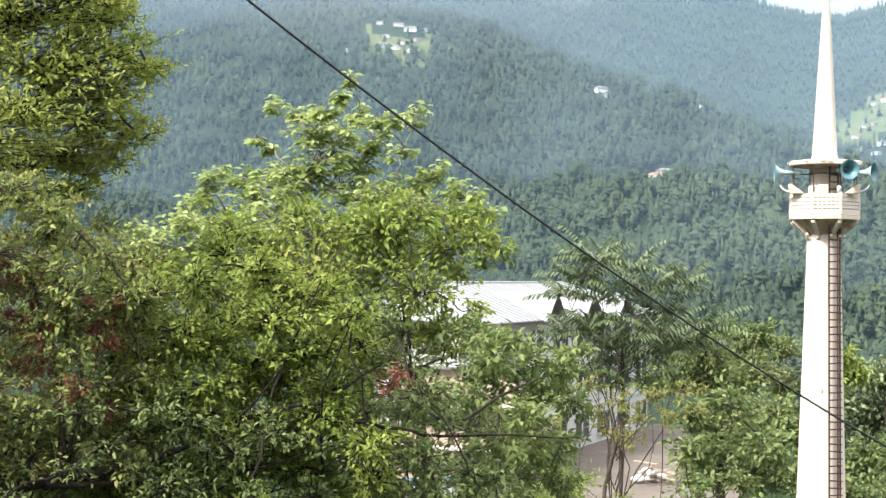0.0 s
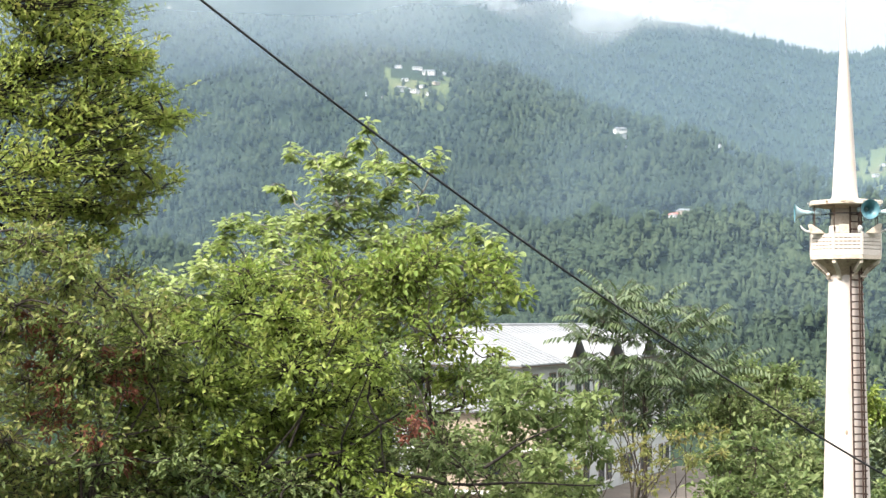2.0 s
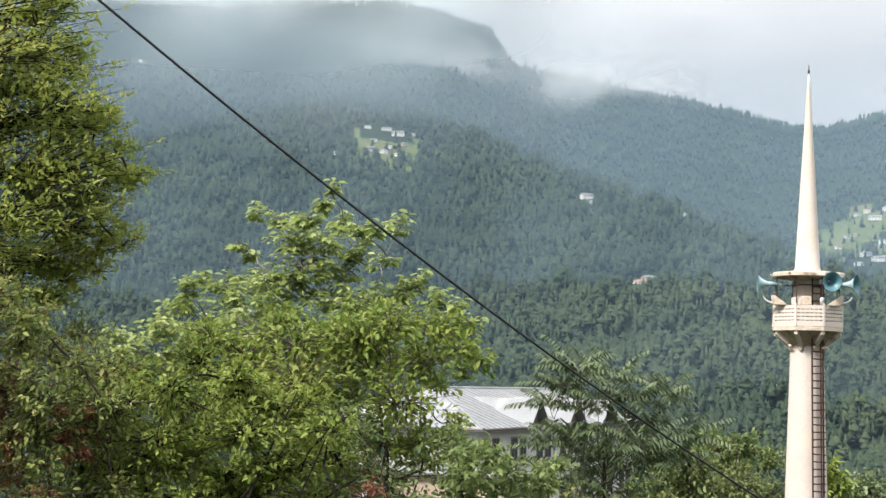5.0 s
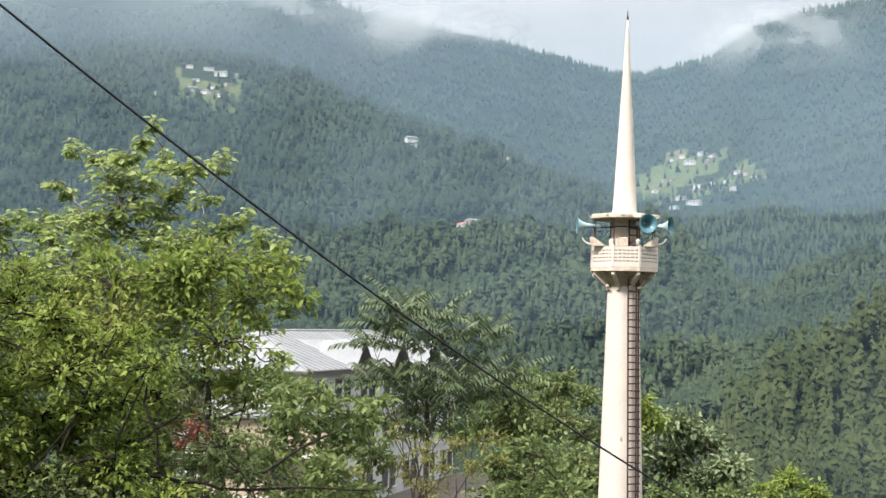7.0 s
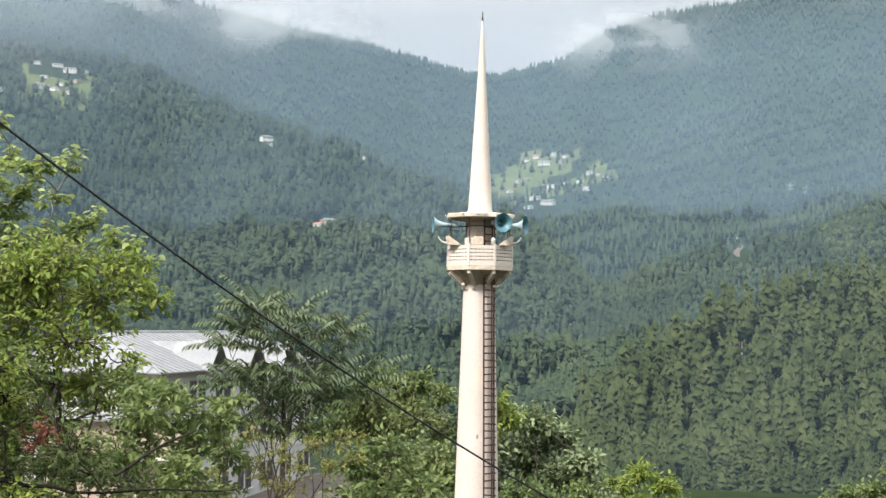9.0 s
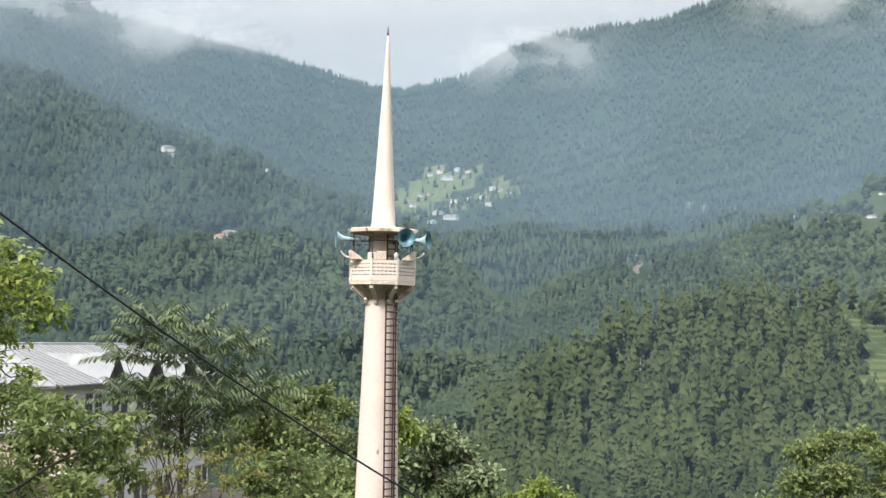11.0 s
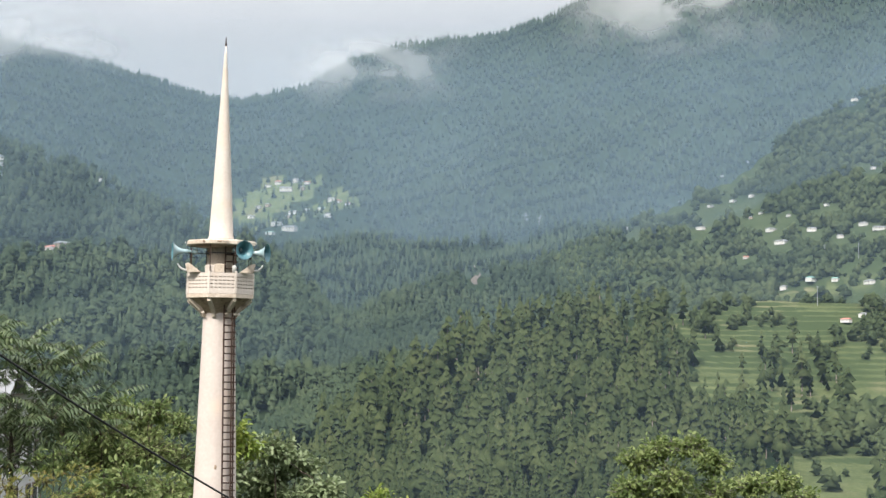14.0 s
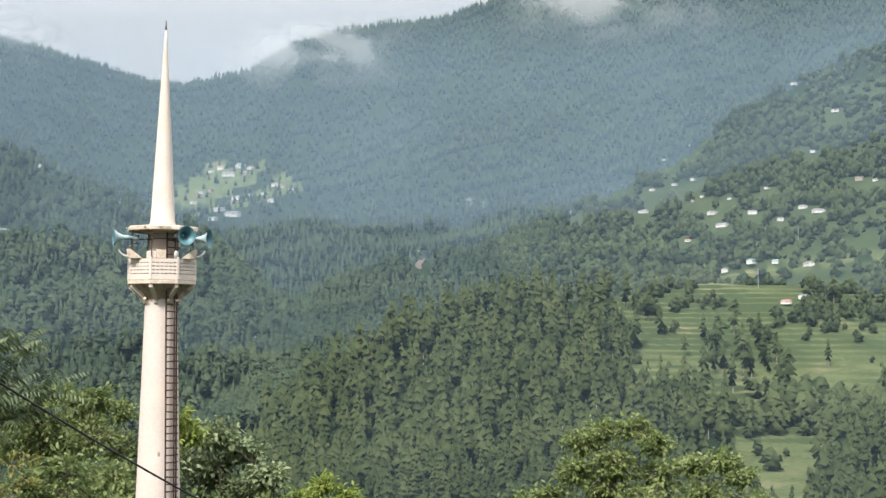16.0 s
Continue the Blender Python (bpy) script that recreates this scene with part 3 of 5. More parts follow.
p = scatter("village_slope", 6500, -17.5, -1.5, keep=lambda az, el, r: off_slip(az, el, r) & (rng.uniform(0, 1, len(az)) < np.clip((az + 17.5) / 2.5, 0.1, 1)))
wood("slope_forest", p, rng.uniform(7, 14, len(p)), spruces + soft, M_spruce, "mixed dark green woodland on the lower slope")
p = scatter("village_slope", 15500, -33, -14, keep=orchard)
wood("slope_trees", p, rng.triangular(3.0, 5.5, 11.5, len(p)), low_rounds, M_broad, "green orchard and broadleaf trees scattered among village houses")


def pine_stand(az, el, r):
    keep = ~meadow(az, el)
    grove = np.where((az < -21.2) & (az > -25.4) & (el > -2.4) & (el < 0.4), 0.26, 0.012)
    return keep | (rng.uniform(0, 1, len(az)) < grove)


p = scatter("pine_hill", 4700, -33, 0, 0.03, 1.02, keep=pine_stand)
close = np.hypot(p[:, 0], p[:, 1]) < 380
for sel, moulds in ((close, near_pines), (~close, pines)):
    wood("pine_forest", p[sel], rng.triangular(8, 14, 24, sel.sum()) * np.clip(np.hypot(p[sel, 0], p[sel, 1]) / 560, 0.5, 1.08), moulds, M_pine, "dense olive green pine forest on the near hillside", trunks=0.75)




def copses(az, el, r):
    """Hedgerows and clumps of trees on the terraces."""
    thick = 0.03 + 0.16 * np.exp(-((az + 23.7) / 1.6) ** 2 - ((el + 0.6) / 1.1) ** 2) + 0.9 * np.exp(-((az + 26.9) / 1.8) ** 2 - ((el - 0.9) / 0.6) ** 2)
    thick = thick + 0.75 * np.exp(-((el - 2.2) / 0.55) ** 2) * (az < -19.8) + 0.22 * (waves(az, r, 77, 5, 0.045) > 0.55)
    return meadow(az, el) & (rng.uniform(0, 1, len(az)) < thick)


p = scatter("pine_hill", 2400, -32, -18.4, 0.25, 1.02, keep=copses)
p = np.concatenate([p, scatter("pine_hill", 210, -32, -19.4, 0.92, 1.01)])
wood("field_trees", p, rng.triangular(2, 4.5, 9.0, len(p)), rounds, M_broad, "small round trees and hedges along terraced fields")


# ---- mist ----
def sheet(name, az0, az1, el0, el1, r, material, label, wobble=60.0, seed=0, category="mist"):
    """A hanging layer of mist, curved round the valley and billowing."""
    ga, ge = np.linspace(az0, az1, 40), np.linspace(0, 1, 16)
    aa, ee = np.meshgrid(ga, ge, indexing="ij")
    el = el0 + (el1 - el0) * ee
    rr = r + (np.sin(aa * 0.31 + seed) + 0.6 * np.sin(aa * 0.73 + el * 0.5 + seed * 2)) * wobble * 0.6
    v = np.stack([-np.sin(np.radians(aa)) * rr, np.cos(np.radians(aa)) * rr, EYE + rr * np.tan(np.radians(el))], -1).reshape(-1, 3)
    i, k = np.meshgrid(np.arange(39), np.arange(15), indexing="ij")
    f = np.stack([i * 16 + k, (i + 1) * 16 + k, (i + 1) * 16 + k + 1, i * 16 + k + 1], -1).reshape(-1, 4)
    ob = shape(name, v, f, material, smooth=True)
    uv = ob.data.uv_layers.new(name="UVMap")
    flat = np.stack([(aa - az0) / (az1 - az0), ee], -1).reshape(-1, 2)
    uv.data.foreach_set("uv", flat[f.ravel()].astype(np.float32).ravel())
    return tagged(ob, label, category, kind="stuff")


# aerial haze painted on: blue-tinted clear sheets pale the farther hills
HAZE_TINT = (0.258, 0.380, 0.505)
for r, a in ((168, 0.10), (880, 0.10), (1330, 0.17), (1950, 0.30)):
    sheet("haze", -48, 52, -16, 17.5, r, vapour("tinted_haze", HAZE_TINT, a, 0.0016, -0.3, 0.85, 0.10), "tinted clear sheet painting blue-grey haze across the valley", 8 if r < 200 else 70, r)
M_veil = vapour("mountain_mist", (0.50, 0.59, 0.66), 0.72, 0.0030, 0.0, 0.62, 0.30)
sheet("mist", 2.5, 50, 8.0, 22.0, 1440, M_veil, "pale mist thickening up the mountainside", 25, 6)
M_cloud = vapour("low_cloud", (0.74, 0.75, 0.77), 0.86, 0.010, 0.15, 0.46, 0.36, torn=0.26)
M_cloud_thin = vapour("cloud_veil", (0.70, 0.71, 0.74), 0.85, 0.008, 0.18, 0.50, 0.34, torn=0.24)
for az0, az1, el0, el1, r, m, text in (
        (10.6, 20.0, 11.4, 14.9, 2650, M_cloud, "torn white cloud drifting under the summit"),
        (3.0, 14.0, 10.6, 14.2, 2700, M_cloud_thin, "thin cloud veil trailing down the ridge"),
        (18.5, 27.5, 13.2, 16.6, 2600, M_cloud_thin, "low white cloud covering the ridge crest"),
        (-11.0, -1.4, 9.9, 14.2, 2750, M_cloud, "wisp of white cloud lying on the skyline"),
        (-25.5, -12.4, 11.4, 18.2, 2720, M_cloud, "white cloud caught on the mountain crest"),
        (3.5, 8.5, 11.2, 13.0, 2760, M_cloud_thin, "shred of cloud along the skyline")):
    sheet("cloud", az0, az1, el0, el1, r, m, text, 40, az0, "cloud")

# ---- minaret ----
TY = 38.0
Z_SHAFT, Z_FLOOR, Z_RAIL, Z_SLAB, Z_TOP, Z_TIP = 21.06, 21.55, 22.16, 22.92, 23.10, 28.72
minaret = empty("minaret", (0, TY, 3.4), "slender cream-painted mosque minaret with octagonal balcony and pointed spire", "minaret")


def on_minaret(name, bm, m, label="", smooth=False, parent=None):
    bmesh.ops.translate(bm, verts=bm.verts, vec=(0, 0, -3.4))
    return part(name, bm, m, parent or minaret, label, smooth)


OCT = math.pi / 8 + radians(4)
bm = bmesh.new()
lathe(bm, [(1.02, 3.4), (1.02, 4.2), (0.93, 4.3), (0.79, 8.6), (0.66, 13.0), (0.575, 16.0), (0.50, 18.6), (0.43, Z_SHAFT), (0.42, Z_FLOOR)], 32)
on_minaret("shaft", bm, M_shaft, "round tapering shaft, pale pink-cream paint", True)
bm = bmesh.new()
lathe(bm, [(0.37, Z_FLOOR), (0.36, Z_SLAB)], 24)
on_minaret("neck", bm, M_worn, "stained cream neck under the roof slab", True)
bm = bmesh.new()
lathe(bm, [(0.36, Z_TOP - 0.02), (0.345, Z_TOP + 0.05), (0.325, Z_TOP + 0.12), (0.21, Z_TOP + 2.2), (0.105, Z_TOP + 4.0), (0.04, Z_TOP + 5.1), (0.018, Z_TIP - 0.25)], 24)
on_minaret("spire", bm, M_cream, "smooth tapering conical spire", True)
bm = bmesh.new()
lathe(bm, [(0.018, Z_TIP - 0.26), (0.034, Z_TIP - 0.2), (0.014, Z_TIP - 0.14), (0.012, Z_TIP)], 10)
on_minaret("finial", bm, M_rust, "small dark metal finial")
# roof slab over the loudspeakers: octagonal, with a chipped upstand
bm = bmesh.new()
lathe(bm, [(0.90, Z_SLAB), (0.975, Z_SLAB + 0.02), (0.975, Z_SLAB + 0.11), (0.95, Z_SLAB + 0.13), (0.42, Z_TOP)], 8, OCT)
on_minaret("roof_slab", bm, M_worn, "octagonal concrete slab with chipped edges")
bm = bmesh.new()
lathe(bm, [(0.40, Z_SLAB - 0.06), (0.89, Z_SLAB - 0.004)], 8, OCT)
on_minaret("slab_soffit", bm, M_soffit, "stained underside of the slab")
# balcony floor and brackets
bm = bmesh.new()
lathe(bm, [(0.60, Z_FLOOR - 0.10), (0.955, Z_FLOOR - 0.05), (0.955, Z_FLOOR + 0.05), (0.38, Z_FLOOR + 0.06)], 8, OCT)
on_minaret("balcony_floor", bm, M_worn, "octagonal balcony floor with a stained rim")
bm = bmesh.new()
lathe(bm, [(0.434, Z_SHAFT - 0.04), (0.47, Z_SHAFT + 0.06), (0.60, Z_SHAFT + 0.22), (0.80, Z_FLOOR - 0.12), (0.90, Z_FLOOR - 0.05)], 8, OCT)
on_minaret("corbel", bm, M_soffit, "rust-stained flaring corbel")
for k in range(8):
    a = OCT + math.tau * k / 8
    c, s = math.cos(a), math.sin(a)
    bm = bmesh.new()
    side = Vector((-s, c, 0)) * 0.045
    prof = [(0.42, Z_SHAFT - 0.10), (0.50, Z_SHAFT - 0.06), (0.53, Z_SHAFT + 0.03), (0.90, Z_FLOOR - 0.15), (0.90, Z_FLOOR - 0.045), (0.80, Z_FLOOR - 0.06), (0.42, Z_SHAFT + 0.12)]
    lo = [bm.verts.new(Vector((r * c, r * s, z)) - side) for r, z in prof]
    hi = [bm.verts.new(Vector((r * c, r * s, z)) + side) for r, z in prof]
    bm.faces.new(lo)
    bm.faces.new(hi[::-1])
    for q in range(len(prof)):
        bm.faces.new((lo[q], lo[(q + 1) % len(prof)], hi[(q + 1) % len(prof)], hi[q]))
    on_minaret("bracket", bm, M_worn)
# parapet: eight pierced panels between posts
AP = 0.955 * math.cos(math.pi / 8)
FACE = 2 * AP * math.tan(math.pi / 8)
for k in range(8):
    mid = OCT + math.pi / 8 + math.tau * k / 8
    m = Matrix.Translation((0, 0, 0)) @ Matrix.Rotation(mid, 4, "Z")
    bm = bmesh.new()
    h0, h1 = Z_FLOOR + 0.055, Z_RAIL
    w, t = FACE - 0.06, 0.035
    rows, cols = 4, 6
    ys = [-w / 2]
    for q in range(cols):
        c = -w / 2 + w * (q + 0.5) / cols
        ys += [c - 0.036, c + 0.036]
    ys.append(w / 2)
    lo, hi = h0 + 0.11, h1 - 0.06
    zs = [h0]
    for q in range(rows):
        c = lo + (hi - lo) * (q + 0.5) / rows
        zs += [c - 0.014, c + 0.014]
    zs.append(h1)
    grid = [[bm.verts.new((AP - 0.02 + t / 2, y, z)) for z in zs] for y in ys]
    for a in range(len(ys) - 1):
        for b in range(len(zs) - 1):
            if not (a % 2 and b % 2):
                bm.faces.new((grid[a][b], grid[a + 1][b], grid[a + 1][b + 1], grid[a][b + 1]))
    ext = bmesh.ops.extrude_face_region(bm, geom=list(bm.faces))
    bmesh.ops.translate(bm, verts=[g for g in ext["geom"] if isinstance(g, bmesh.types.BMVert)], vec=(-t, 0, 0))
    bmesh.ops.transform(bm, matrix=m, verts=bm.verts)
    on_minaret("parapet_panel", bm, M_cream, "pierced cream parapet panel")
    a = OCT + math.tau * k / 8
    bm = bmesh.new()
    box(bm, 0.92 * math.cos(a), 0.92 * math.sin(a), (h0 + h1) / 2 + 0.02, 0.07, 0.07, h1 - h0 + 0.04, math.degrees(a), 0.008)
    on_minaret("parapet_post", bm, M_cream)
    bm = bmesh.new()
    rod(bm, (0.86 * math.cos(a), 0.86 * math.sin(a), Z_RAIL), (0.86 * math.cos(a), 0.86 * math.sin(a), Z_SLAB), 0.014, sides=6)
    on_minaret("slab_prop", bm, M_rust, "thin rusty prop")
# boards behind the pierced panels keep the openings dark
bm = bmesh.new()
lathe(bm, [(0.86, Z_FLOOR + 0.06), (0.86, Z_RAIL - 0.05), (0.84, Z_RAIL - 0.05), (0.84, Z_FLOOR + 0.06)], 8, OCT)
on_minaret("parapet_lining", bm, M_worn, "shaded lining behind the openings")
# ladder up the shaft, on the side turned to the right of the valley
LA = radians(-65)
lx, ly = Vector((math.cos(LA), math.sin(LA), 0)), Vector((-math.sin(LA), math.cos(LA), 0))


def shaft_r(z):
    return float(np.interp(z, [4.3, 8.6, 13, 16, 18.6, 21.06, 21.6], [0.93, 0.79, 0.66, 0.575, 0.50, 0.43, 0.37])) if z < 21.6 else 0.36


# two rails; the third bar is added to draw the shade line beside them
for name, off, out in (("ladder_rail", -0.12, 0.13), ("ladder_rail", 0.12, 0.13), ("shade_line_bar", 0.22, 0.05)):
    zs = np.linspace(4.5, Z_SLAB, 16)
    pts = [lx * (shaft_r(min(z, 21.0)) + out) + ly * off + Vector((0, 0, z)) for z in zs]
    v, f = tube([tuple(q) for q in pts], 0.026, 0.026, 6)
    shape(name, v - np.array((0, 0, 3.4)), f, M_rust, minaret, "rusty iron bar, two for rails and one drawing the shade line", True)
bm_rung = bmesh.new()
rod(bm_rung, (-0.135, 0, 0), (0.235, 0, 0), 0.019, sides=6)
rung_mesh = None
z = 5.0
rungs = 0
while z < Z_SLAB - 0.1:
    if rung_mesh is None:
        ob = part("rung", bm_rung, M_rust, minaret)
        rung_mesh = ob.data
    else:
        ob = new("rung", rung_mesh)
        ob.parent = minaret
    p = lx * (shaft_r(min(z, 21.0)) + 0.125) + Vector((0, 0, z - 3.4))
    ob.matrix_basis = Matrix.Translation(p) @ Matrix.Rotation(LA + math.pi / 2 - 0.10, 4, "Z") @ pose(0, 0, 0, 0, 4.0 * math.sin(z * 7), 2.0 * math.sin(z * 11))
    z += 0.19
    rungs += 1
# hole left in the plaster, low on the shaft
bm = bmesh.new()
bmesh.ops.create_uvsphere(bm, u_segments=8, v_segments=6, radius=0.045, matrix=Matrix.Translation((0.0, -shaft_r(17.0) - 0.0, 17.0)) @ Matrix.Diagonal((0.8, 0.35, 1.5, 1)))
on_minaret("plaster_hole", bm, M_soffit, "small dark hole in the plaster")
# two curled arms and a box on the rail
for sx in (-1, 1):
    pts = [(sx * 0.84, -0.60, Z_RAIL + 0.07), (sx * 0.93, -0.61, Z_RAIL + 0.06), (sx * 1.01, -0.62, Z_RAIL + 0.09), (sx * 1.08, -0.62, Z_RAIL + 0.15), (sx * 1.13, -0.62, Z_RAIL + 0.23)]
    v, f = tube(pts, 0.042, 0.016, 7)
    shape("curled_arm", v - np.array((0, 0, 3.4)), f, M_white, minaret, "white curled bracket arm", True)
    bm = bmesh.new()
    prof = [(0.50, 0.0), (0.88, 0.0), (0.93, 0.24), (0.84, 0.26), (0.56, 0.06)]
    lo = [bm.verts.new((sx * x, -0.72, Z_RAIL + z)) for x, z in prof]
    hi = [bm.verts.new((sx * x, -0.58, Z_RAIL + z)) for x, z in prof]
    bm.faces.new(lo)
    bm.faces.new(hi[::-1])
    for q in range(5):
        bm.faces.new((lo[q], lo[(q + 1) % 5], hi[(q + 1) % 5], hi[q]))
    bmesh.ops.bevel(bm, geom=list(bm.edges), offset=0.012, segments=2, affect="EDGES")
    on_minaret("rail_wedge", bm, M_worn, "stained sloping concrete wedge on the rail")
for cx, w, h in ((-0.28, 0.24, 0.20), (-0.03, 0.26, 0.24)):
    bm = bmesh.new()
    box(bm, cx, -0.66, Z_RAIL + h / 2, w, 0.26, h, 4, 0.02)
    on_minaret("box", bm, M_cream if cx < -0.1 else M_worn, "plain cream box on the rail")
bm = bmesh.new()
lathe(bm, [(0.055, Z_RAIL), (0.055, Z_RAIL + 0.10), (0.065, Z_RAIL + 0.13), (0.05, Z_RAIL + 0.18), (0.02, Z_RAIL + 0.21)], 12, 0, Matrix.Translation((0.37, -0.80, 0)))
on_minaret("knob", bm, M_white, "small white knob on the rail", True)
# lumps of broken plaster round the corbel and the slab's rim
for k in range(12):
    a, low = rng.uniform(math.pi, math.tau), k % 2
    r, z = (rng.uniform(0.44, 0.60), Z_SHAFT + rng.uniform(-0.02, 0.25)) if low else (0.955, Z_SLAB + rng.uniform(0.03, 0.14))
    bm = bmesh.new()
    bmesh.ops.create_icosphere(bm, subdivisions=1, radius=1.0, matrix=pose(r * math.cos(a), r * math.sin(a), z, 0, 0, math.degrees(a)) @ Matrix.Diagonal((0.012, rng.uniform(0.04, 0.10), rng.uniform(0.02, 0.045), 1)))
    on_minaret("plaster_patch", bm, (M_soffit, M_worn, M_cream)[k % 3])


def loudspeaker(place, turn, tilt, label):
    """A horn loudspeaker: flared bell, throat, driver and bracket. Its mouth looks along its own +x."""
    th = empty("horn_loudspeaker", (0, 0, 0), label, "loudspeaker", "loudspeakers on the minaret")
    m = Matrix.Rotation(math.pi / 2, 4, "Y")
    bm = bmesh.new()
    out_p = [(0.035, 0.0), (0.045, 0.14), (0.07, 0.26), (0.12, 0.38), (0.195, 0.465), (0.245, 0.50), (0.258, 0.505)]
    lathe(bm, out_p, 24, 0, m)
    bmesh.ops.delete(bm, geom=[f for f in bm.faces if len(f.verts) > 4], context="FACES")
    bell = part("bell", bm, M_horn, th, "grey-blue flared bell", True)
    bm = bmesh.new()
    lathe(bm, [(r * 0.965, z + 0.004) for r, z in reversed(out_p[1:])] + [(0.02, 0.10)], 24, 0, m)
    bmesh.ops.delete(bm, geom=[f for f in bm.faces if len(f.verts) > 4 and f.calc_center_median().x > 0.3], context="FACES")
    part("bore", bm, M_horn_in, bell, "dark teal inside of the bell", True)
    bm = bmesh.new()
    lathe(bm, [(0.03, 0.02), (0.055, 0.10), (0.062, 0.22), (0.03, 0.30), (0.012, 0.34)], 16, 0, m)
    part("reflex_plug", bm, M_horn, th, "", True)
    bm = bmesh.new()
    lathe(bm, [(0.06, -0.17), (0.075, -0.15), (0.075, -0.03), (0.04, 0.01)], 16, 0, m)
    part("driver", bm, M_horn, th, "round driver unit", True)
    bm = bmesh.new()
    box(bm, 0.02, 0, -0.09, 0.05, 0.02, 0.16)
    box(bm, -0.06, 0, -0.16, 0.20, 0.04, 0.02)
    part("mount", bm, M_dark, th, "dark iron mount")
    th.matrix_basis = pose(*place) @ pose(0, 0, 0, 0, tilt, turn)
    return th


LZ = 22.72
loudspeaker((-0.78, TY - 0.28, LZ + 0.02), 187, 0, "grey-blue horn loudspeaker facing sideways under the minaret slab")
loudspeaker((0.42, TY - 0.70, LZ + 0.06), -66, 3, "grey-blue horn loudspeaker with its dark mouth facing the valley road")
loudspeaker((0.78, TY - 0.22, LZ + 0.02), -22, 0, "grey-blue horn loudspeaker facing away along the valley")
bm = bmesh.new()
rod(bm, (-0.88, TY - 0.25, LZ - 0.02), (0.88, TY - 0.22, LZ - 0.02), 0.016, sides=6)
rod(bm, (-0.40, TY - 0.72, LZ - 0.02), (0.60, TY - 0.66, LZ - 0.02), 0.016, sides=6)
tagged(part("speaker_bar", bm, M_dark), "dark iron bars carrying the loudspeakers", "metal bar")

# ---- cables ----
def cable(name, pts, r, label):
    v, f = tube(pts, r, r, 6)
    return tagged(shape(name, v, f, M_wire, smooth=True), label, "cable")


c0, c1 = at(31.0, 15.78, 9.4), at(-5.5, -8.37, 14.5)
span = []
for u in np.linspace(-0.15, 1.25, 48):
    p = c0 + (c1 - c0) * u
    p[2] -= 1.03 * u * (1 - u)
    span.append(p)
cable("power_cable", span, 0.0095, "black overhead power cable slanting down across the valley")
cable("thin_cable", [at(31.75, 17.5, 11), at(31.35, 15.2, 11), at(30.75, 12.2, 11), at(30.2, 9.6, 11), at(29.7, 7.5, 11)], 0.005, "thin dark cable hanging into the tree")

# ---- the large building below ----
M_tin = surface("pale_tin_roof", (0.165, 0.176, 0.188), (0.215, 0.223, 0.232), 0.5, 0.45, 0.1, 6.0, metal=0.15, stain=(0.34, 0.335, 0.33), stain_scale=0.35, spec=0.5)
M_wall = surface("grey_white_plaster", (0.345, 0.360, 0.358), (0.430, 0.445, 0.440), 0.5, 0.85, 0.2, 6.0, stain=(0.36, 0.35, 0.33), stain_scale=0.5)
M_peach = surface("peach_plaster", (0.313, 0.252, 0.191), (0.373, 0.313, 0.246), 0.5, 0.85, 0.2, 6.0, stain=(0.48, 0.38, 0.3), stain_scale=0.5)
M_glass = surface("dark_window_glass", (0.02, 0.025, 0.03), (0.045, 0.055, 0.065), 2.0, 0.15, 0.0, 10.0, spec=0.6)
M_frame = surface("brown_window_frame", (0.10, 0.075, 0.06), (0.17, 0.13, 0.10), 3.0, 0.7, 0.1, 20.0)

P1 = Vector(at(13.18, -2.07, 100.0))
P2 = Vector(at(6.9, -1.5, 136.0))
EAVE = P1.z
along = Vector((P2.x - P1.x, P2.y - P1.y, 0))
LEN = along.length
BT = math.degrees(math.atan2(along.y, along.x))
GROUND_B = 4.9
school = empty("building", (P1.x, P1.y, GROUND_B), "three-storey pale plastered building with a pale tin hipped roof", "building", turn=BT)
WID = 13.0                                            # local frame: x along the long front, +y to the back
H = EAVE - GROUND_B
RISE = 2.75
bm = bmesh.new()
box(bm, LEN / 2, WID / 2, H / 2, LEN, WID, H)
body = part("wall", bm, M_wall, school, "grey-white plastered walls")
for z, t in ((H * 0.33, 0.16), (H * 0.66, 0.16)):
    bm = bmesh.new()
    box(bm, LEN / 2, WID / 2, z, LEN + 0.16, WID + 0.16, t)
    part("string_course", bm, M_wall, school)
# hipped roof with overhang, split in slopes
o = 0.75


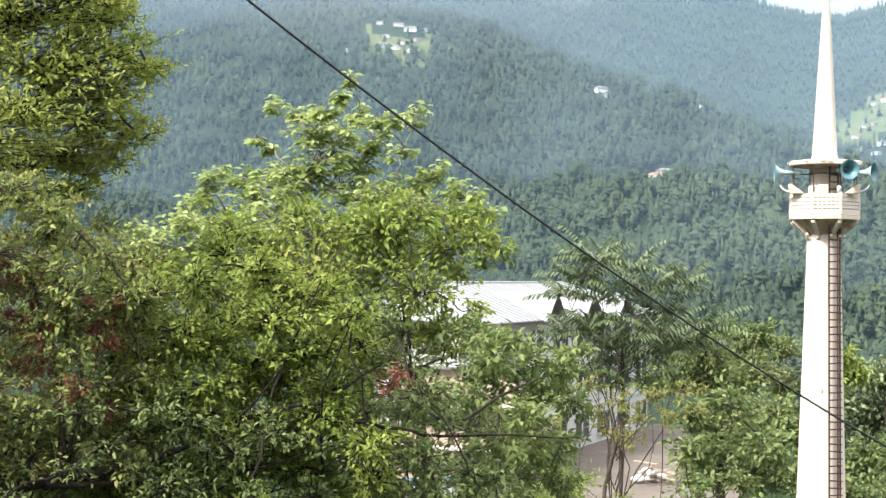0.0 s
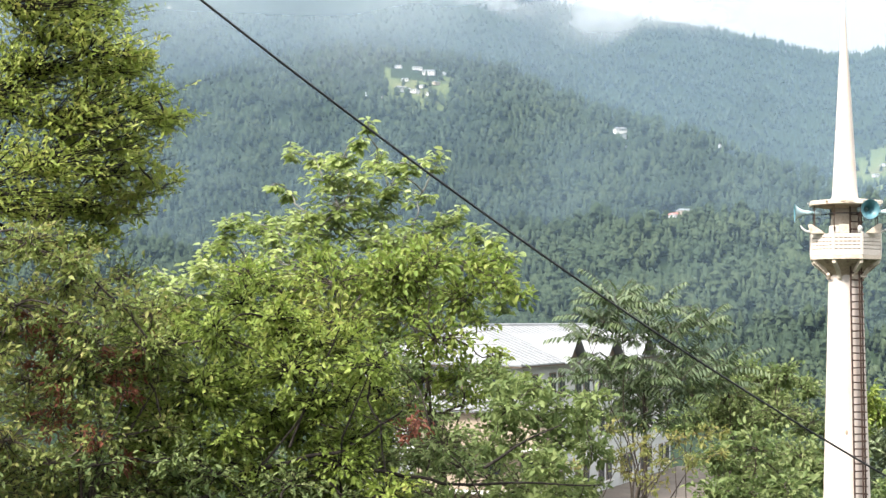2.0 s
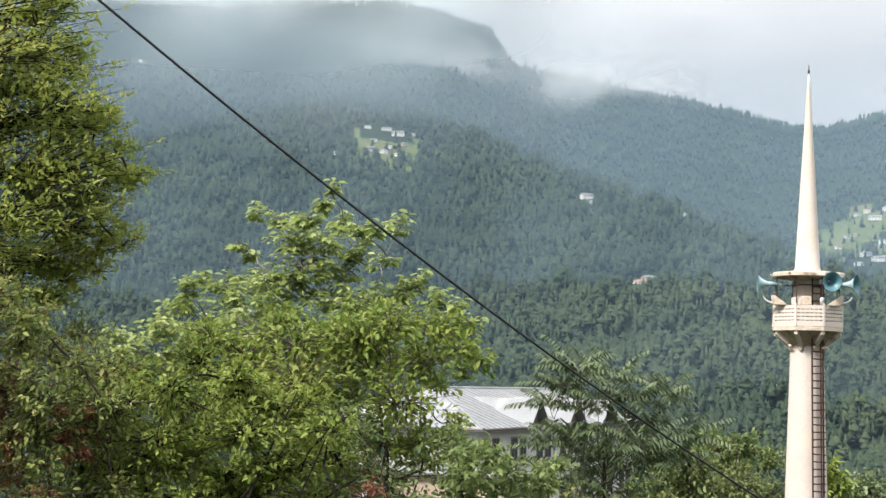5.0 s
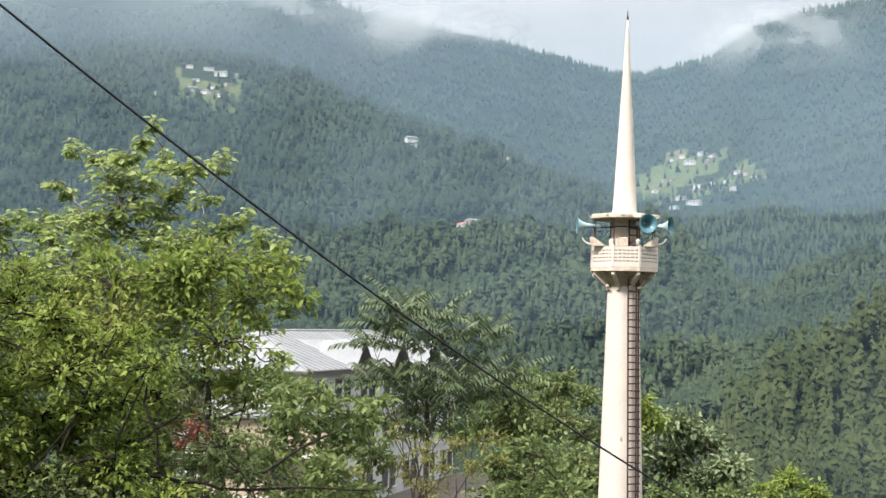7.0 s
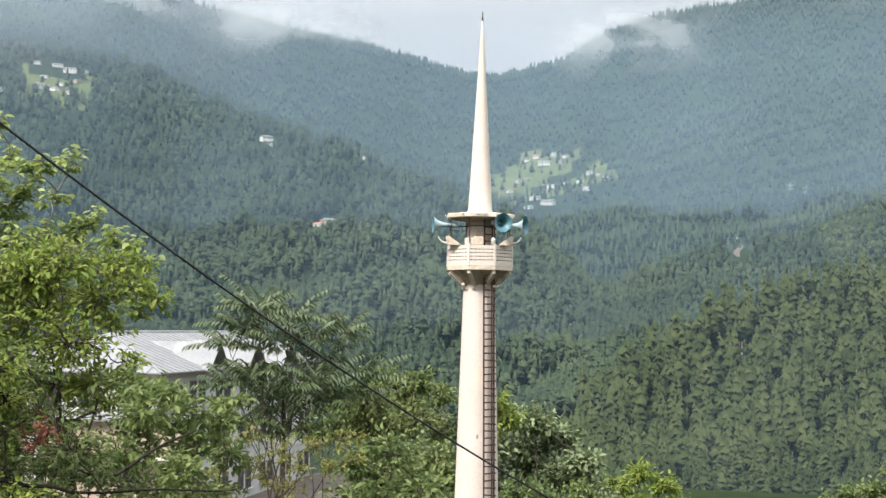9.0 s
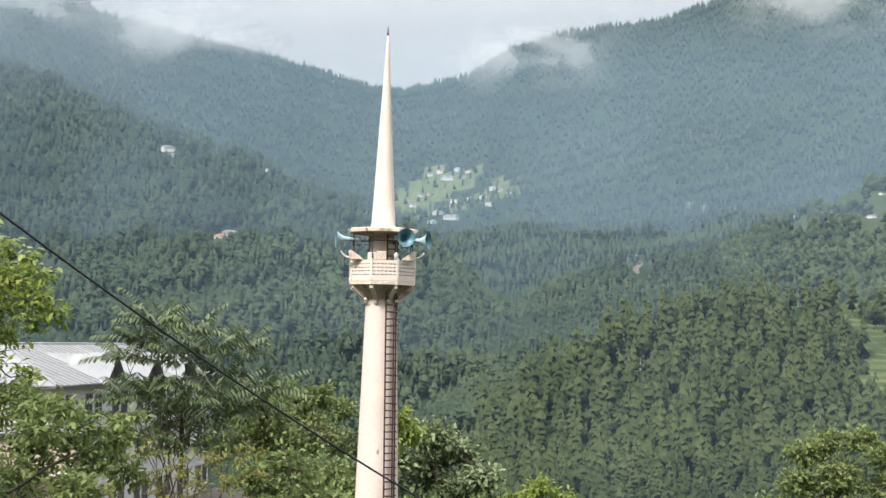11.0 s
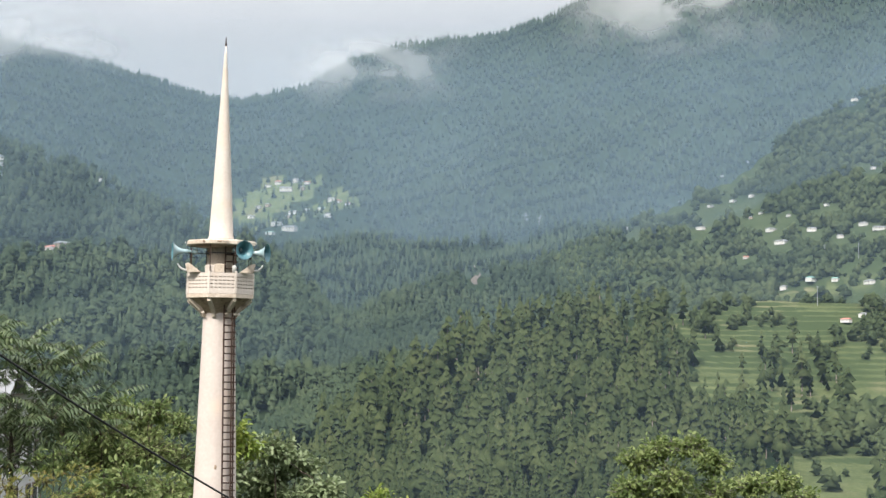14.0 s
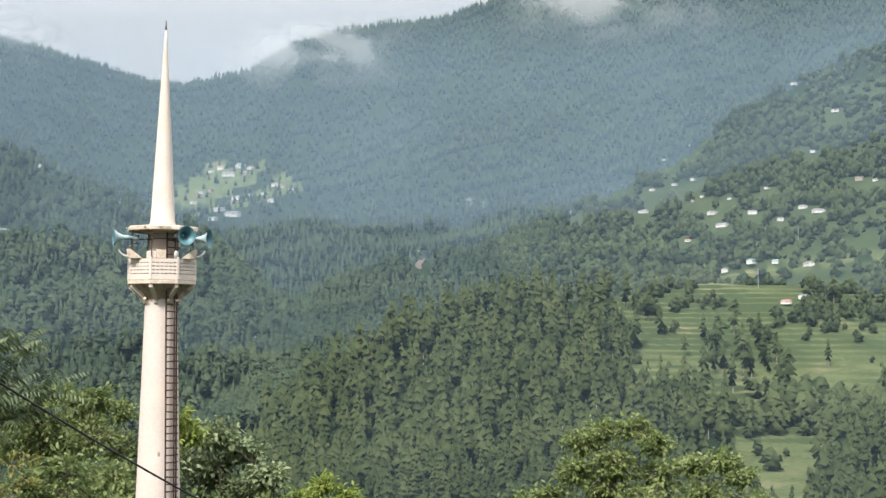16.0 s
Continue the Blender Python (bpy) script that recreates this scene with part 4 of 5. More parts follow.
def slope(name, pts, thick=0.10, ribs=True, m=M_tin):
    bm = bmesh.new()
    top = [bm.verts.new(p) for p in pts]
    bm.faces.new(top)
    bmesh.ops.recalc_face_normals(bm, faces=bm.faces)
    ext = bmesh.ops.extrude_face_region(bm, geom=list(bm.faces))
    bmesh.ops.translate(bm, verts=[g for g in ext["geom"] if isinstance(g, bmesh.types.BMVert)], vec=(0, 0, -thick))
    roof_part = part(name, bm, m, school)
    if ribs:
        a, b = Vector(pts[0]), Vector(pts[1])
        peak = [Vector(p) for p in pts[2:]]
        n = max(3, int((b - a).length / 1.1))
        bm = bmesh.new()
        for q in range(1, n):
            u = q / n
            lo = a.lerp(b, u)
            if len(peak) == 1:
                e = peak[0]
                hi = lo.lerp(a.lerp(e, 1) if u < 0.5 else e, 1)
                k = 1 - abs(2 * u - 1)
                foot = lo
                hi = foot + (e - a.lerp(b, 0.5)) * k
            else:
                k0 = (peak[1] - a).dot((b - a).normalized()) / (b - a).length
                k1 = (peak[0] - a).dot((b - a).normalized()) / (b - a).length
                k = min(1, u / max(k0, 1e-3), (1 - u) / max(1 - k1, 1e-3))
                hi = lo + (peak[1] - a.lerp(b, k0)) * k
            d = (hi - lo)
            if d.length > 0.3:
                rod(bm, lo + Vector((0, 0, 0.03)), hi + Vector((0, 0, 0.03)), 0.05, sides=4)
        part("seam", bm, m, roof_part)
    return roof_part


hp = WID / 2 + o
slope("roof_slope", [(-o, -o, H), (LEN + o, -o, H), (LEN + o - hp, WID / 2, H + RISE), (hp - o, WID / 2, H + RISE)])
slope("roof_slope", [(LEN + o, WID + o, H), (-o, WID + o, H), (hp - o, WID / 2, H + RISE), (LEN + o - hp, WID / 2, H + RISE)])
slope("roof_slope", [(-o, WID + o, H), (-o, -o, H), (hp - o, WID / 2, H + RISE)])
slope("roof_slope", [(LEN + o, -o, H), (LEN + o, WID + o, H), (LEN + o - hp, WID / 2, H + RISE)])
bm = bmesh.new()
rod(bm, (hp - o, WID / 2, H + RISE), (LEN + o - hp, WID / 2, H + RISE), 0.14, sides=6)
rod(bm, (-o, -o, H), (hp - o, WID / 2, H + RISE), 0.10, sides=6)
rod(bm, (LEN + o, -o, H), (LEN + o - hp, WID / 2, H + RISE), 0.10, sides=6)
part("ridge_cap", bm, M_tin, school)
bm = bmesh.new()
box(bm, LEN / 2, WID / 2, H - 0.16, LEN + 2 * o - 0.1, WID + 2 * o - 0.1, 0.12)
part("soffit", bm, M_frame, school, "shaded eaves")
# gables along the long front
for gx, gw, gh in ((10.0, 4.4, 2.1), (19.0, 4.8, 2.1), (28.0, 4.6, 2.0)):
    bm = bmesh.new()
    tri = [(gx - gw / 2 + .3, -0.35, H - 0.1), (gx + gw / 2 - .3, -0.35, H - 0.1), (gx, -0.35, H + gh - 0.25)]
    a = [bm.verts.new(p) for p in tri]
    b = [bm.verts.new((x, y + 0.25, z)) for x, y, z in tri]
    bm.faces.new(a)
    bm.faces.new(b)
    for q in range(3):
        bm.faces.new((a[q], a[(q + 1) % 3], b[(q + 1) % 3], b[q]))
    part("gable_wall", bm, M_frame, school, "dark boarded gable end")
    for s in (-1, 1):
        slope("gable_roof", [(gx + s * gw / 2, -1.1, H - 0.05), (gx + s * gw / 2, WID / 2, H - 0.05), (gx, WID / 2, H + gh), (gx, -1.1, H + gh)], 0.12, False)


def window(x, y, z, w, h, turn, double=True):
    th = part("window", box(bmesh.new(), 0, 0, 0, w + 0.16, 0.10, h + 0.16, 0, 0.01), M_frame, school)
    th.matrix_basis = pose(x, y, z, 0, 0, turn)
    n = 2 if double else 1
    for q in range(n):
        pw = (w - 0.06 * (n - 1)) / n
        part("pane", box(bmesh.new(), -w / 2 + pw / 2 + q * (pw + 0.06), -0.06, 0, pw - 0.05, 0.02, h - 0.05), M_glass, th)
    part("sill", box(bmesh.new(), 0, -0.10, -h / 2 - 0.12, w + 0.4, 0.28, 0.08), M_white, th)


FL = H / 3.0
for fl in range(3):
    for x in np.arange(2.4, LEN - 1, 5.6):
        for side in (-0.95, 0.95):
            window(x + side, -0.02, fl * FL + FL * 0.55, 1.15, 1.7, 0)
    for y in np.arange(2.0, WID - 1, 3.0):
        window(-0.02, y, fl * FL + FL * 0.55, 1.3, 1.5, -90)
# lower wing in front of the short side, peach plaster with balconies
wing = empty("house", (P1.x - 6.5, P1.y - 3.5, GROUND_B), "peach plastered lower house with white balcony slabs", "building", turn=BT - 78)


def house_block(th, sx, sy, sz, m):
    part("wall", box(bmesh.new(), sx / 2, sy / 2, sz / 2, sx, sy, sz, 0, 0.03), m, th)
    part("roof", box(bmesh.new(), sx / 2, sy / 2, sz + 0.13, sx + 0.9, sy + 0.9, 0.22, 0, 0.03), M_tin, th)
    for fl in range(int(sz // 3)):
        part("balcony_slab", box(bmesh.new(), sx / 2, -0.6, fl * 3.0 + 2.75, sx + 0.3, 1.2, 0.16, 0, 0.02), M_white, th)
        for x in np.arange(1.2, sx - 0.6, 2.3):
            w = part("window", box(bmesh.new(), x, -0.02, fl * 3.0 + 1.6, 1.2, 0.10, 1.5, 0, 0.01), M_frame, th)
            part("pane", box(bmesh.new(), x, -0.08, fl * 3.0 + 1.6, 1.0, 0.02, 1.3), M_glass, w)


house_block(wing, 9.0, 7.0, 8.2, M_peach)
# yard in front
yard_pts = [at(az, 0, r)[:2] for az, r in ((18, 70), (18, 99), (13.0, 101), (9.0, 122), (6.6, 138), (3.5, 140), (3, 84), (8, 66))]
bm = bmesh.new()
bm.faces.new([bm.verts.new((x, y, 5.32)) for x, y in yard_pts])
tagged(part("yard", bm, M_dirt), "bare grey-brown earth yard beside the building", "yard", kind="structure")

# ---- near trees ----
def leaf_mesh(pos, axis, normal, length, width, fold=0.25):
    """Six-cornered folded leaves (two quads each) at pos, growing along axis."""
    axis = axis / (np.linalg.norm(axis, axis=1)[:, None] + 1e-9)
    side = np.cross(axis, normal)
    side /= np.linalg.norm(side, axis=1)[:, None] + 1e-9
    up = np.cross(side, axis)
    L, W = length[:, None], width[:, None]
    b = pos
    l1 = pos + axis * L * 0.28 + side * W * 0.46 + up * W * fold
    l2 = pos + axis * L * 0.66 + side * W * 0.40 + up * W * fold * 0.7
    t = pos + axis * L - up * L * 0.10
    r2 = pos + axis * L * 0.66 - side * W * 0.40 + up * W * fold * 0.7
    r1 = pos + axis * L * 0.28 - side * W * 0.46 + up * W * fold
    v = np.stack([b, l1, l2, t, r2, r1], 1).reshape(-1, 3)
    q = np.array([(0, 1, 2, 3), (0, 3, 4, 5)])
    f = (q[None] + (np.arange(len(pos)) * 6)[:, None, None]).reshape(-1, 4)
    return v, f


def unit(n):
    d = rng.normal(0, 1, (n, 3))
    return d / np.linalg.norm(d, axis=1)[:, None]


def bough(a, b, sag=0.0, kinks=4, wild=0.06):
    """A gently crooked line from a to b."""
    a, b = np.asarray(a, float), np.asarray(b, float)
    u = np.linspace(0, 1, kinks * 2 + 1)[:, None]
    p = a + (b - a) * u
    reach = np.linalg.norm(b - a)
    for k in (1, 2, 3, 5):
        p = p + rng.normal(0, wild * reach / k, (1, 3)) * np.sin(math.pi * k * u)
    p[:, 2] += (np.sin(u[:, 0] * math.pi)) * sag
    return p


def tree(name, base, fork, lobes, leaf, leaves, material, label, trunk_r, bark=M_bark, category="tree", droop=0.25, twig_step=10, extra=(), group="", lift=0.5, sweep=None):
    """A tree or shrub: trunk, a limb to each bough (lobe: place, radius), twigs, and leaves along the twigs."""
    th = empty(name, tuple(base), label, category, group)
    base, fork = np.asarray(base, float), np.asarray(fork, float)
    wood_parts = [tube(bough(base, fork, 0, 5, 0.02), trunk_r, trunk_r * 0.62, 8)]
    for a, b, r0, r1 in extra:
        wood_parts.append(tube(bough(a, b, 0.0, 6, 0.02), r0, r1, 6))
    pos, axs = [], []
    done = []
    for centre, rad in lobes:
        centre = np.asarray(centre, float)
        start = fork + (base - fork) * rng.uniform(0, 0.3)
        thick = 1.0
        if len(done) > 2:
            near = min(done, key=lambda q: np.linalg.norm(q - centre))
            if np.linalg.norm(near - centre) < 0.8 * np.linalg.norm(start - centre):
                start, thick = near, 0.55
        done.append(centre)
        reach = np.linalg.norm(centre - start)
        wood_parts.append(tube(bough(start, centre, reach * 0.06, 4, 0.05), trunk_r * rng.uniform(0.16, 0.28) * thick, trunk_r * 0.06, 5))
        n = max(6, int(leaves * (rad / lobes[0][1]) ** 1.6))
        twigs = max(4, n // twig_step)
        d = unit(twigs)
        d[:, 2] = d[:, 2] * 0.75 + 0.15 * lift
        if sweep is not None:
            d = d * np.array((0.9, 0.9, 0.62)) + np.asarray(sweep) * rng.uniform(0.2, 1.1, (twigs, 1))
        ends = centre + d * rad * rng.uniform(0.65, 1.15, (twigs, 1)) * np.array((1.0, 1.0, 0.85))
        starts = centre + d * rad * rng.uniform(-0.05, 0.25, (twigs, 1))
        for s, e in zip(starts, ends):
            wood_parts.append(tube(bough(s, e, 0, 1, 0.06), trunk_r * 0.065, trunk_r * 0.02, 3))
        per = int(math.ceil(n / twigs))
        u = rng.uniform(0.15, 1.03, (twigs, per, 1))
        p = starts[:, None] + (ends - starts)[:, None] * u
        p = p + rng.normal(0, leaf[0] * 0.35, p.shape)
        dirs = (ends - starts)[:, None] / (np.linalg.norm(ends - starts, axis=1)[:, None, None] + 1e-9) * 0.7 + rng.normal(0, 0.6, p.shape)
        dirs[..., 2] -= droop
        pos.append(p.reshape(-1, 3))
        axs.append(dirs.reshape(-1, 3))
    pos, axs = np.concatenate(pos), np.concatenate(axs)
    nrm = rng.normal(0, 0.45, pos.shape) + np.array((0, 0, 1.0))
    ln = leaf[0] * rng.uniform(0.6, 1.25, len(pos))
    v, f = leaf_mesh(pos, axs, nrm, ln, ln * leaf[1] * rng.uniform(0.8, 1.15, len(pos)))
    shape("crown", v - base, f, material, th, "dense crown of small leaves")
    v, f = joined(wood_parts)
    shape("trunk", v - base, f, bark, th, "trunk and branching limbs", True)
    return th


def lobes_at(r, spec, depth=0.5):
    return [(at(a, e, r + rng.uniform(-depth, depth)), rad) for a, e, rad in spec]


def on_ground(az, r):
    return at(az, 0, r) * np.array((1, 1, 0)) + np.array((0, 0, float(ground_height(az, r)) - 0.1))


GREEN_A = foliage("fine_leaf_green", [(0.098, 0.144, 0.027), (0.167, 0.230, 0.043), (0.247, 0.310, 0.069), (0.333, 0.333, 0.094)], 1.6)
GREEN_B = foliage("broad_leaf_green", [(0.106, 0.157, 0.045), (0.188, 0.251, 0.070), (0.294, 0.356, 0.121), (0.388, 0.438, 0.191)], 1.2, 0.4, 0.42, 0.4)
GREEN_C = foliage("yellow_green", [(0.098, 0.154, 0.032), (0.162, 0.233, 0.045), (0.235, 0.289, 0.066), (0.275, 0.289, 0.080)], 1.4)
GREEN_D = foliage("deep_green", [(0.063, 0.099, 0.037), (0.109, 0.157, 0.052), (0.172, 0.218, 0.081), (0.241, 0.269, 0.115)], 0.5)
FRESH = foliage("sunlit_fine_leaf", [(0.134, 0.186, 0.041), (0.232, 0.294, 0.061), (0.329, 0.378, 0.095), (0.403, 0.384, 0.121)], 1.6, 0.5, 0.5)
GREEN_E = foliage("mid_green", [(0.075, 0.115, 0.042), (0.125, 0.175, 0.058), (0.19, 0.24, 0.085), (0.25, 0.29, 0.12)], 0.5)
OLIVE = foliage("olive_brown", [(0.112, 0.160, 0.044), (0.185, 0.237, 0.067), (0.263, 0.286, 0.092), (0.314, 0.248, 0.098)], 1.5)
RED = foliage("russet_leaves", [(0.13, 0.045, 0.032), (0.19, 0.068, 0.043), (0.24, 0.115, 0.06)], 2.0)
YELLOW = foliage("turning_yellow", [(0.10, 0.13, 0.04), (0.17, 0.19, 0.055), (0.24, 0.23, 0.075), (0.19, 0.14, 0.06)], 1.5)
SILVER = foliage("grey_green", [(0.09, 0.125, 0.06), (0.15, 0.195, 0.095), (0.23, 0.275, 0.15)], 0.9, 0.5, 0.25, 0.35)

tree("fine_leaved_tree", on_ground(37, 10), at(35.5, 4, 10), lobes_at(10, [
    (33.2, 9.3, .62), (31, 7.6, .52), (29.4, 8.3, .34), (28.3, 7.5, .24), (27.7, 7.8, .13), (30.6, 5.4, .42), (33, 5.6, .6), (28.7, 5.2, .2), (27.8, 5.45, .11),
    (31.6, 4.1, .4), (35.2, 8, .8), (36, 4.2, .8), (32.2, 12.2, .48), (34.4, 13.5, .75), (31, 10.2, .36), (33.5, 16.4, .42), (32.3, 14.8, .3), (31.3, 15.3, .16),
    (29.3, 9.8, .2), (30.2, 3.4, .24), (29.6, 6.6, .3), (28.8, 8.0, .17), (28.1, 7.7, .13), (27.4, 7.9, .08), (28.9, 4.5, .15), (28.1, 4.9, .12), (27.4, 5.2, .07), (29.0, 6.0, .12), (30.1, 9.6, .26), (28.4, 8.9, .08),
    (30.5, 9.0, .34), (29.6, 10.2, .18), (31.0, 6.6, .4), (32.5, 7.4, .5), (30.2, 4.6, .3), (29.2, 3.8, .2), (33.0, 3.6, .5), (31.3, 11.6, .38), (30.6, 12.4, .2), (32.8, 10.8, .5), (31.9, 13.6, .36), (31.2, 14.4, .2), (34.0, 11.8, .6), (33.2, 2.2, .4), (31.0, 2.6, .28)], 0.5),
     (0.050, 0.42), 1150, FRESH, "tall green tree with small narrow leaves beside the viewpoint", 0.08, M_wet_bark, twig_step=12, droop=0.05, sweep=(0.68, 0.0, 0.26))



def whorl_tree(name, base, fork, lobes, leaf, shoots, material, label, trunk_r, bark):
    """A tree whose big leaves stand in loose whorls at the ends of bare pale shoots."""
    th = empty(name, tuple(base), label, "tree")
    base, fork = np.asarray(base, float), np.asarray(fork, float)
    stems = [tube(bough(base, fork, 0, 5, 0.02), trunk_r, trunk_r * 0.7, 8)]
    pos, axs, nrm, ln, done = [], [], [], [], []
    for centre, rad in sorted(lobes, key=lambda q: np.linalg.norm(q[0] - fork)):
        start, thick = fork + (base - fork) * rng.uniform(0, 0.2), 1.0
        if len(done) > 3:
            below = [q for q in done if q[2] < centre[2] + 0.1] or done
            near = min(below, key=lambda q: np.linalg.norm(q - centre))
            start, thick = near, 0.55
        done.append(centre)
        stems.append(tube(bough(start, centre, 0.04, 3, 0.06), trunk_r * 0.17 * thick, trunk_r * 0.06, 5))
        for _ in range(max(5, int(shoots * (rad / 0.3) ** 1.8))):
            d = unit(1)[0] * np.array((1, 1, 0.85)) + np.array((0, 0, 0.25))
            tip = centre + d * rad * rng.uniform(0.45, 1.05)
            twig = bough(centre + d * rad * 0.1, tip, 0.0, 1, 0.08)
            stems.append(tube(twig, trunk_r * 0.05, trunk_r * 0.025, 3))
            out = (tip - centre) / (np.linalg.norm(tip - centre) + 1e-6) * 0.6 + np.array((0, 0, 0.5))
            spin = rng.uniform(0, math.tau)
            for k in range(rng.integers(8, 13)):
                a = spin + 2.4 * k
                flat = np.array((math.cos(a), math.sin(a), 0))
                pos.append(tip - out * 0.014 * k + flat * 0.012)
                axs.append(flat + out * rng.uniform(-0.1, 0.5) + np.array((0, 0, rng.uniform(-0.75, -0.05))))
                nrm.append(np.array((0, 0, 1.0)) + rng.normal(0, 0.3, 3) + flat * 0.35)
                ln.append(leaf[0] * rng.uniform(0.65, 1.2))
    ln = np.array(ln)
    v, f = leaf_mesh(np.array(pos), np.array(axs), np.array(nrm), ln, ln * leaf[1], 0.18)
    shape("crown", v - base, f, material, th, "loose whorls of broad pale green leaves")
    v, f = joined(stems)
    shape("trunk", v - base, f, bark, th, "trunk and pale branching shoots", True)
    return th


whorl_tree("broad_leaved_tree", on_ground(20, 14), at(19.8, -2.5, 14), lobes_at(14, [
    (19.5, 7.7, .11), (19.8, 7.1, .06), (16.6, 6.2, .17), (17.6, 6.0, .12), (22.6, 6.5, .14), (21.7, 6.4, .19), (20.5, 6.4, .19), (19.1, 6.2, .19), (18.3, 6.0, .13), (23.3, 5.3, .15), (22.7, 4.8, .11),
    (21.2, 5.4, .28), (19.8, 5.4, .26), (18.6, 5.2, .24), (17.4, 4.7, .17), (20.6, 4.3, .33), (19.0, 4.2, .30), (22.0, 4.1, .18), (24.9, 3.5, .19), (23.9, 3.5, .23), (25.5, 2.7, .21), (23.0, 3.1, .30),
    (21.6, 3.2, .34), (19.8, 3.2, .38), (15.8, 3.8, .21), (16.5, 3.4, .19), (14.9, 3.3, .19), (14.3, 3.0, .12), (17.6, 3.1, .28), (18.6, 2.7, .30), (24.6, 1.8, .38), (26.2, 1.6, .28), (22.6, 1.8, .44),
    (20.8, 1.6, .44), (18.6, 1.4, .44), (16.4, 2.2, .28), (15.0, 2.2, .24), (14.2, 1.6, .19), (13.6, 2.2, .15), (27.0, .6, .38), (25.0, .2, .42), (22.6, 0.0, .46), (20.0, -.2, .46), (17.4, .6, .38), (13.9, .4, .19), (28.0, -.4, .33)], 0.7),
           (0.094, 0.58), 19, GREEN_B, "leafy tree with broad bright green leaves and pale twigs", 0.10, M_pale_bark)
tree("yellow_green_tree", on_ground(16.5, 12.5), at(16.8, -4, 12.5), lobes_at(12.5, [
    (18.6, 1.5, .42), (16.9, 2.1, .38), (15.2, 1.9, .34), (14.0, 2.2, .16), (17.8, .2, .5), (15.6, .7, .42), (14.0, 1.2, .25), (13.2, .6, .16), (18.9, -1.2, .5), (16.6, -1.1, .5),
    (15.0, -3.4, .22), (14.2, -1.8, .16), (13.6, -3.0, .18), (20.6, -.4, .5), (14.9, -.3, .2), (22.5, -.9, .45), (17.0, -2.8, .5), (19.5, -3, .5), (15.4, -2.6, .3), (20.8, 1.1, .5), (22.8, .6, .45), (21.4, 2.0, .3), (19.2, 1.2, .45), (24.2, 1.3, .38), (17.8, 1.4, .4), (23.6, -.6, .45)], 0.6),
     (0.066, 0.52), 430, GREEN_C, "yellow-green leafy tree in front of the building roof", 0.08, M_bark, twig_step=8)


def hedge(name, az0, az1, top, r, rad, leaf, leaves, material, label, seed_step=1.2, bottom=-10.5, base_az=None, trunk=0.07, extra=(), thin=1.0, bark=M_bark):
    """A spreading shrub whose boughs fill the space under an uneven top line."""
    spec = []
    for a in np.arange(az0, az1, seed_step):
        e = float(np.interp(a, *top)) - math.degrees(rad / r) * 0.7
        while e > bottom:
            if rng.uniform() < thin and ((a - 16.7) / 1.25) ** 2 + ((e + 8.7) / 0.8) ** 2 > 1:
                spec.append((a + rng.normal(0, 0.35), e + rng.normal(0, 0.3), rad * rng.uniform(0.7, 1.3)))
            e -= seed_step * rng.uniform(0.8, 1.15)
    spec.insert(0, (0.5 * (az0 + az1), bottom + 1, rad))
    mid = 0.5 * (az0 + az1) if base_az is None else base_az
    return tree(name, on_ground(mid, r), at(mid, bottom, r), lobes_at(r, spec, 0.07 * r), leaf, leaves, material, label, trunk, bark, "shrub", extra=extra, twig_step=8)


hedge("red_tinged_shrub", 28.2, 37, ([28, 29, 33, 37], [0.6, 2.2, 3.4, 3.5]), 9.2, .24, (0.045, 0.46), 260, OLIVE, "tangled olive shrub beside the viewpoint", 1.25)
tree("russet_shrub", on_ground(31, 8.8), at(31, -8, 8.8), lobes_at(8.8, [(31.9, -1.2, 0.22), (30.6, -1.7, 0.20), (29.6, -2.4, 0.20), (31.6, -3.2, 0.20), (29.2, -3.3, 0.15), (32.2, -4.6, 0.24), (32.4, -2.4, 0.15),
                                                                 (28.4, -1.6, 0.14), (30.2, -5.4, 0.14), (29.7, -6.1, 0.18), (17.7, -5.0, 0.14), (17.4, -4.4, 0.11), (33, -0.4, 0.18)], 0.25),
     (0.045, 0.42), 150, RED, "sprays of russet red leaves among green shrubs", 0.05, category="shrub", twig_step=8)
limbs = [(at(33.6, -9.1, 8.75), at(28.6, -8.35, 8.75), 0.050, 0.036), (at(28.6, -8.35, 8.75), at(25.6, -7.4, 8.8), 0.036, 0.014), (at(31.5, -8.9, 8.7), at(26.5, -9.0, 8.8), 0.028, 0.010),
         (at(24.6, -6.6, 8.9), at(20.5, -5.8, 8.9), 0.018, 0.014), (at(20.5, -5.8, 8.9), at(18.0, -4.1, 9.0), 0.012, 0.005), (at(21.5, -6.3, 8.9), at(16.3, -7.05, 9.0), 0.018, 0.011), (at(16.3, -7.05, 9.0), at(9.8, -7.0, 9.6), 0.011, 0.005),
         (at(22.6, -5.6, 8.8), at(20.6, -0.7, 8.9), 0.010, 0.004), (at(24.7, -7.5, 8.8), at(21.0, -2.6, 8.9), 0.011, 0.004), (at(30.6, -7.6, 8.7), at(29.6, -2.4, 8.8), 0.010, 0.004), (at(14.6, -6.4, 9.5), at(11.4, -4.6, 9.9), 0.012, 0.005)]
hedge("thicket", 19.0, 28.6, ([19, 22, 26, 28.6], [-1.0, 0.2, 0.9, 0.8]), 9.4, .24, (0.045, 0.50), 380, GREEN_A, "dense green thicket with dark crooked branches", 1.2, extra=limbs, bark=M_wet_bark)
hedge("thicket", 13.4, 19.0, ([13.4, 15, 17, 19], [-6.6, -4.2, -2.4, -1.0]), 9.6, .21, (0.046, 0.48), 280, GREEN_D, "dark green thicket under the yellow-green tree", 1.1, thin=0.8)
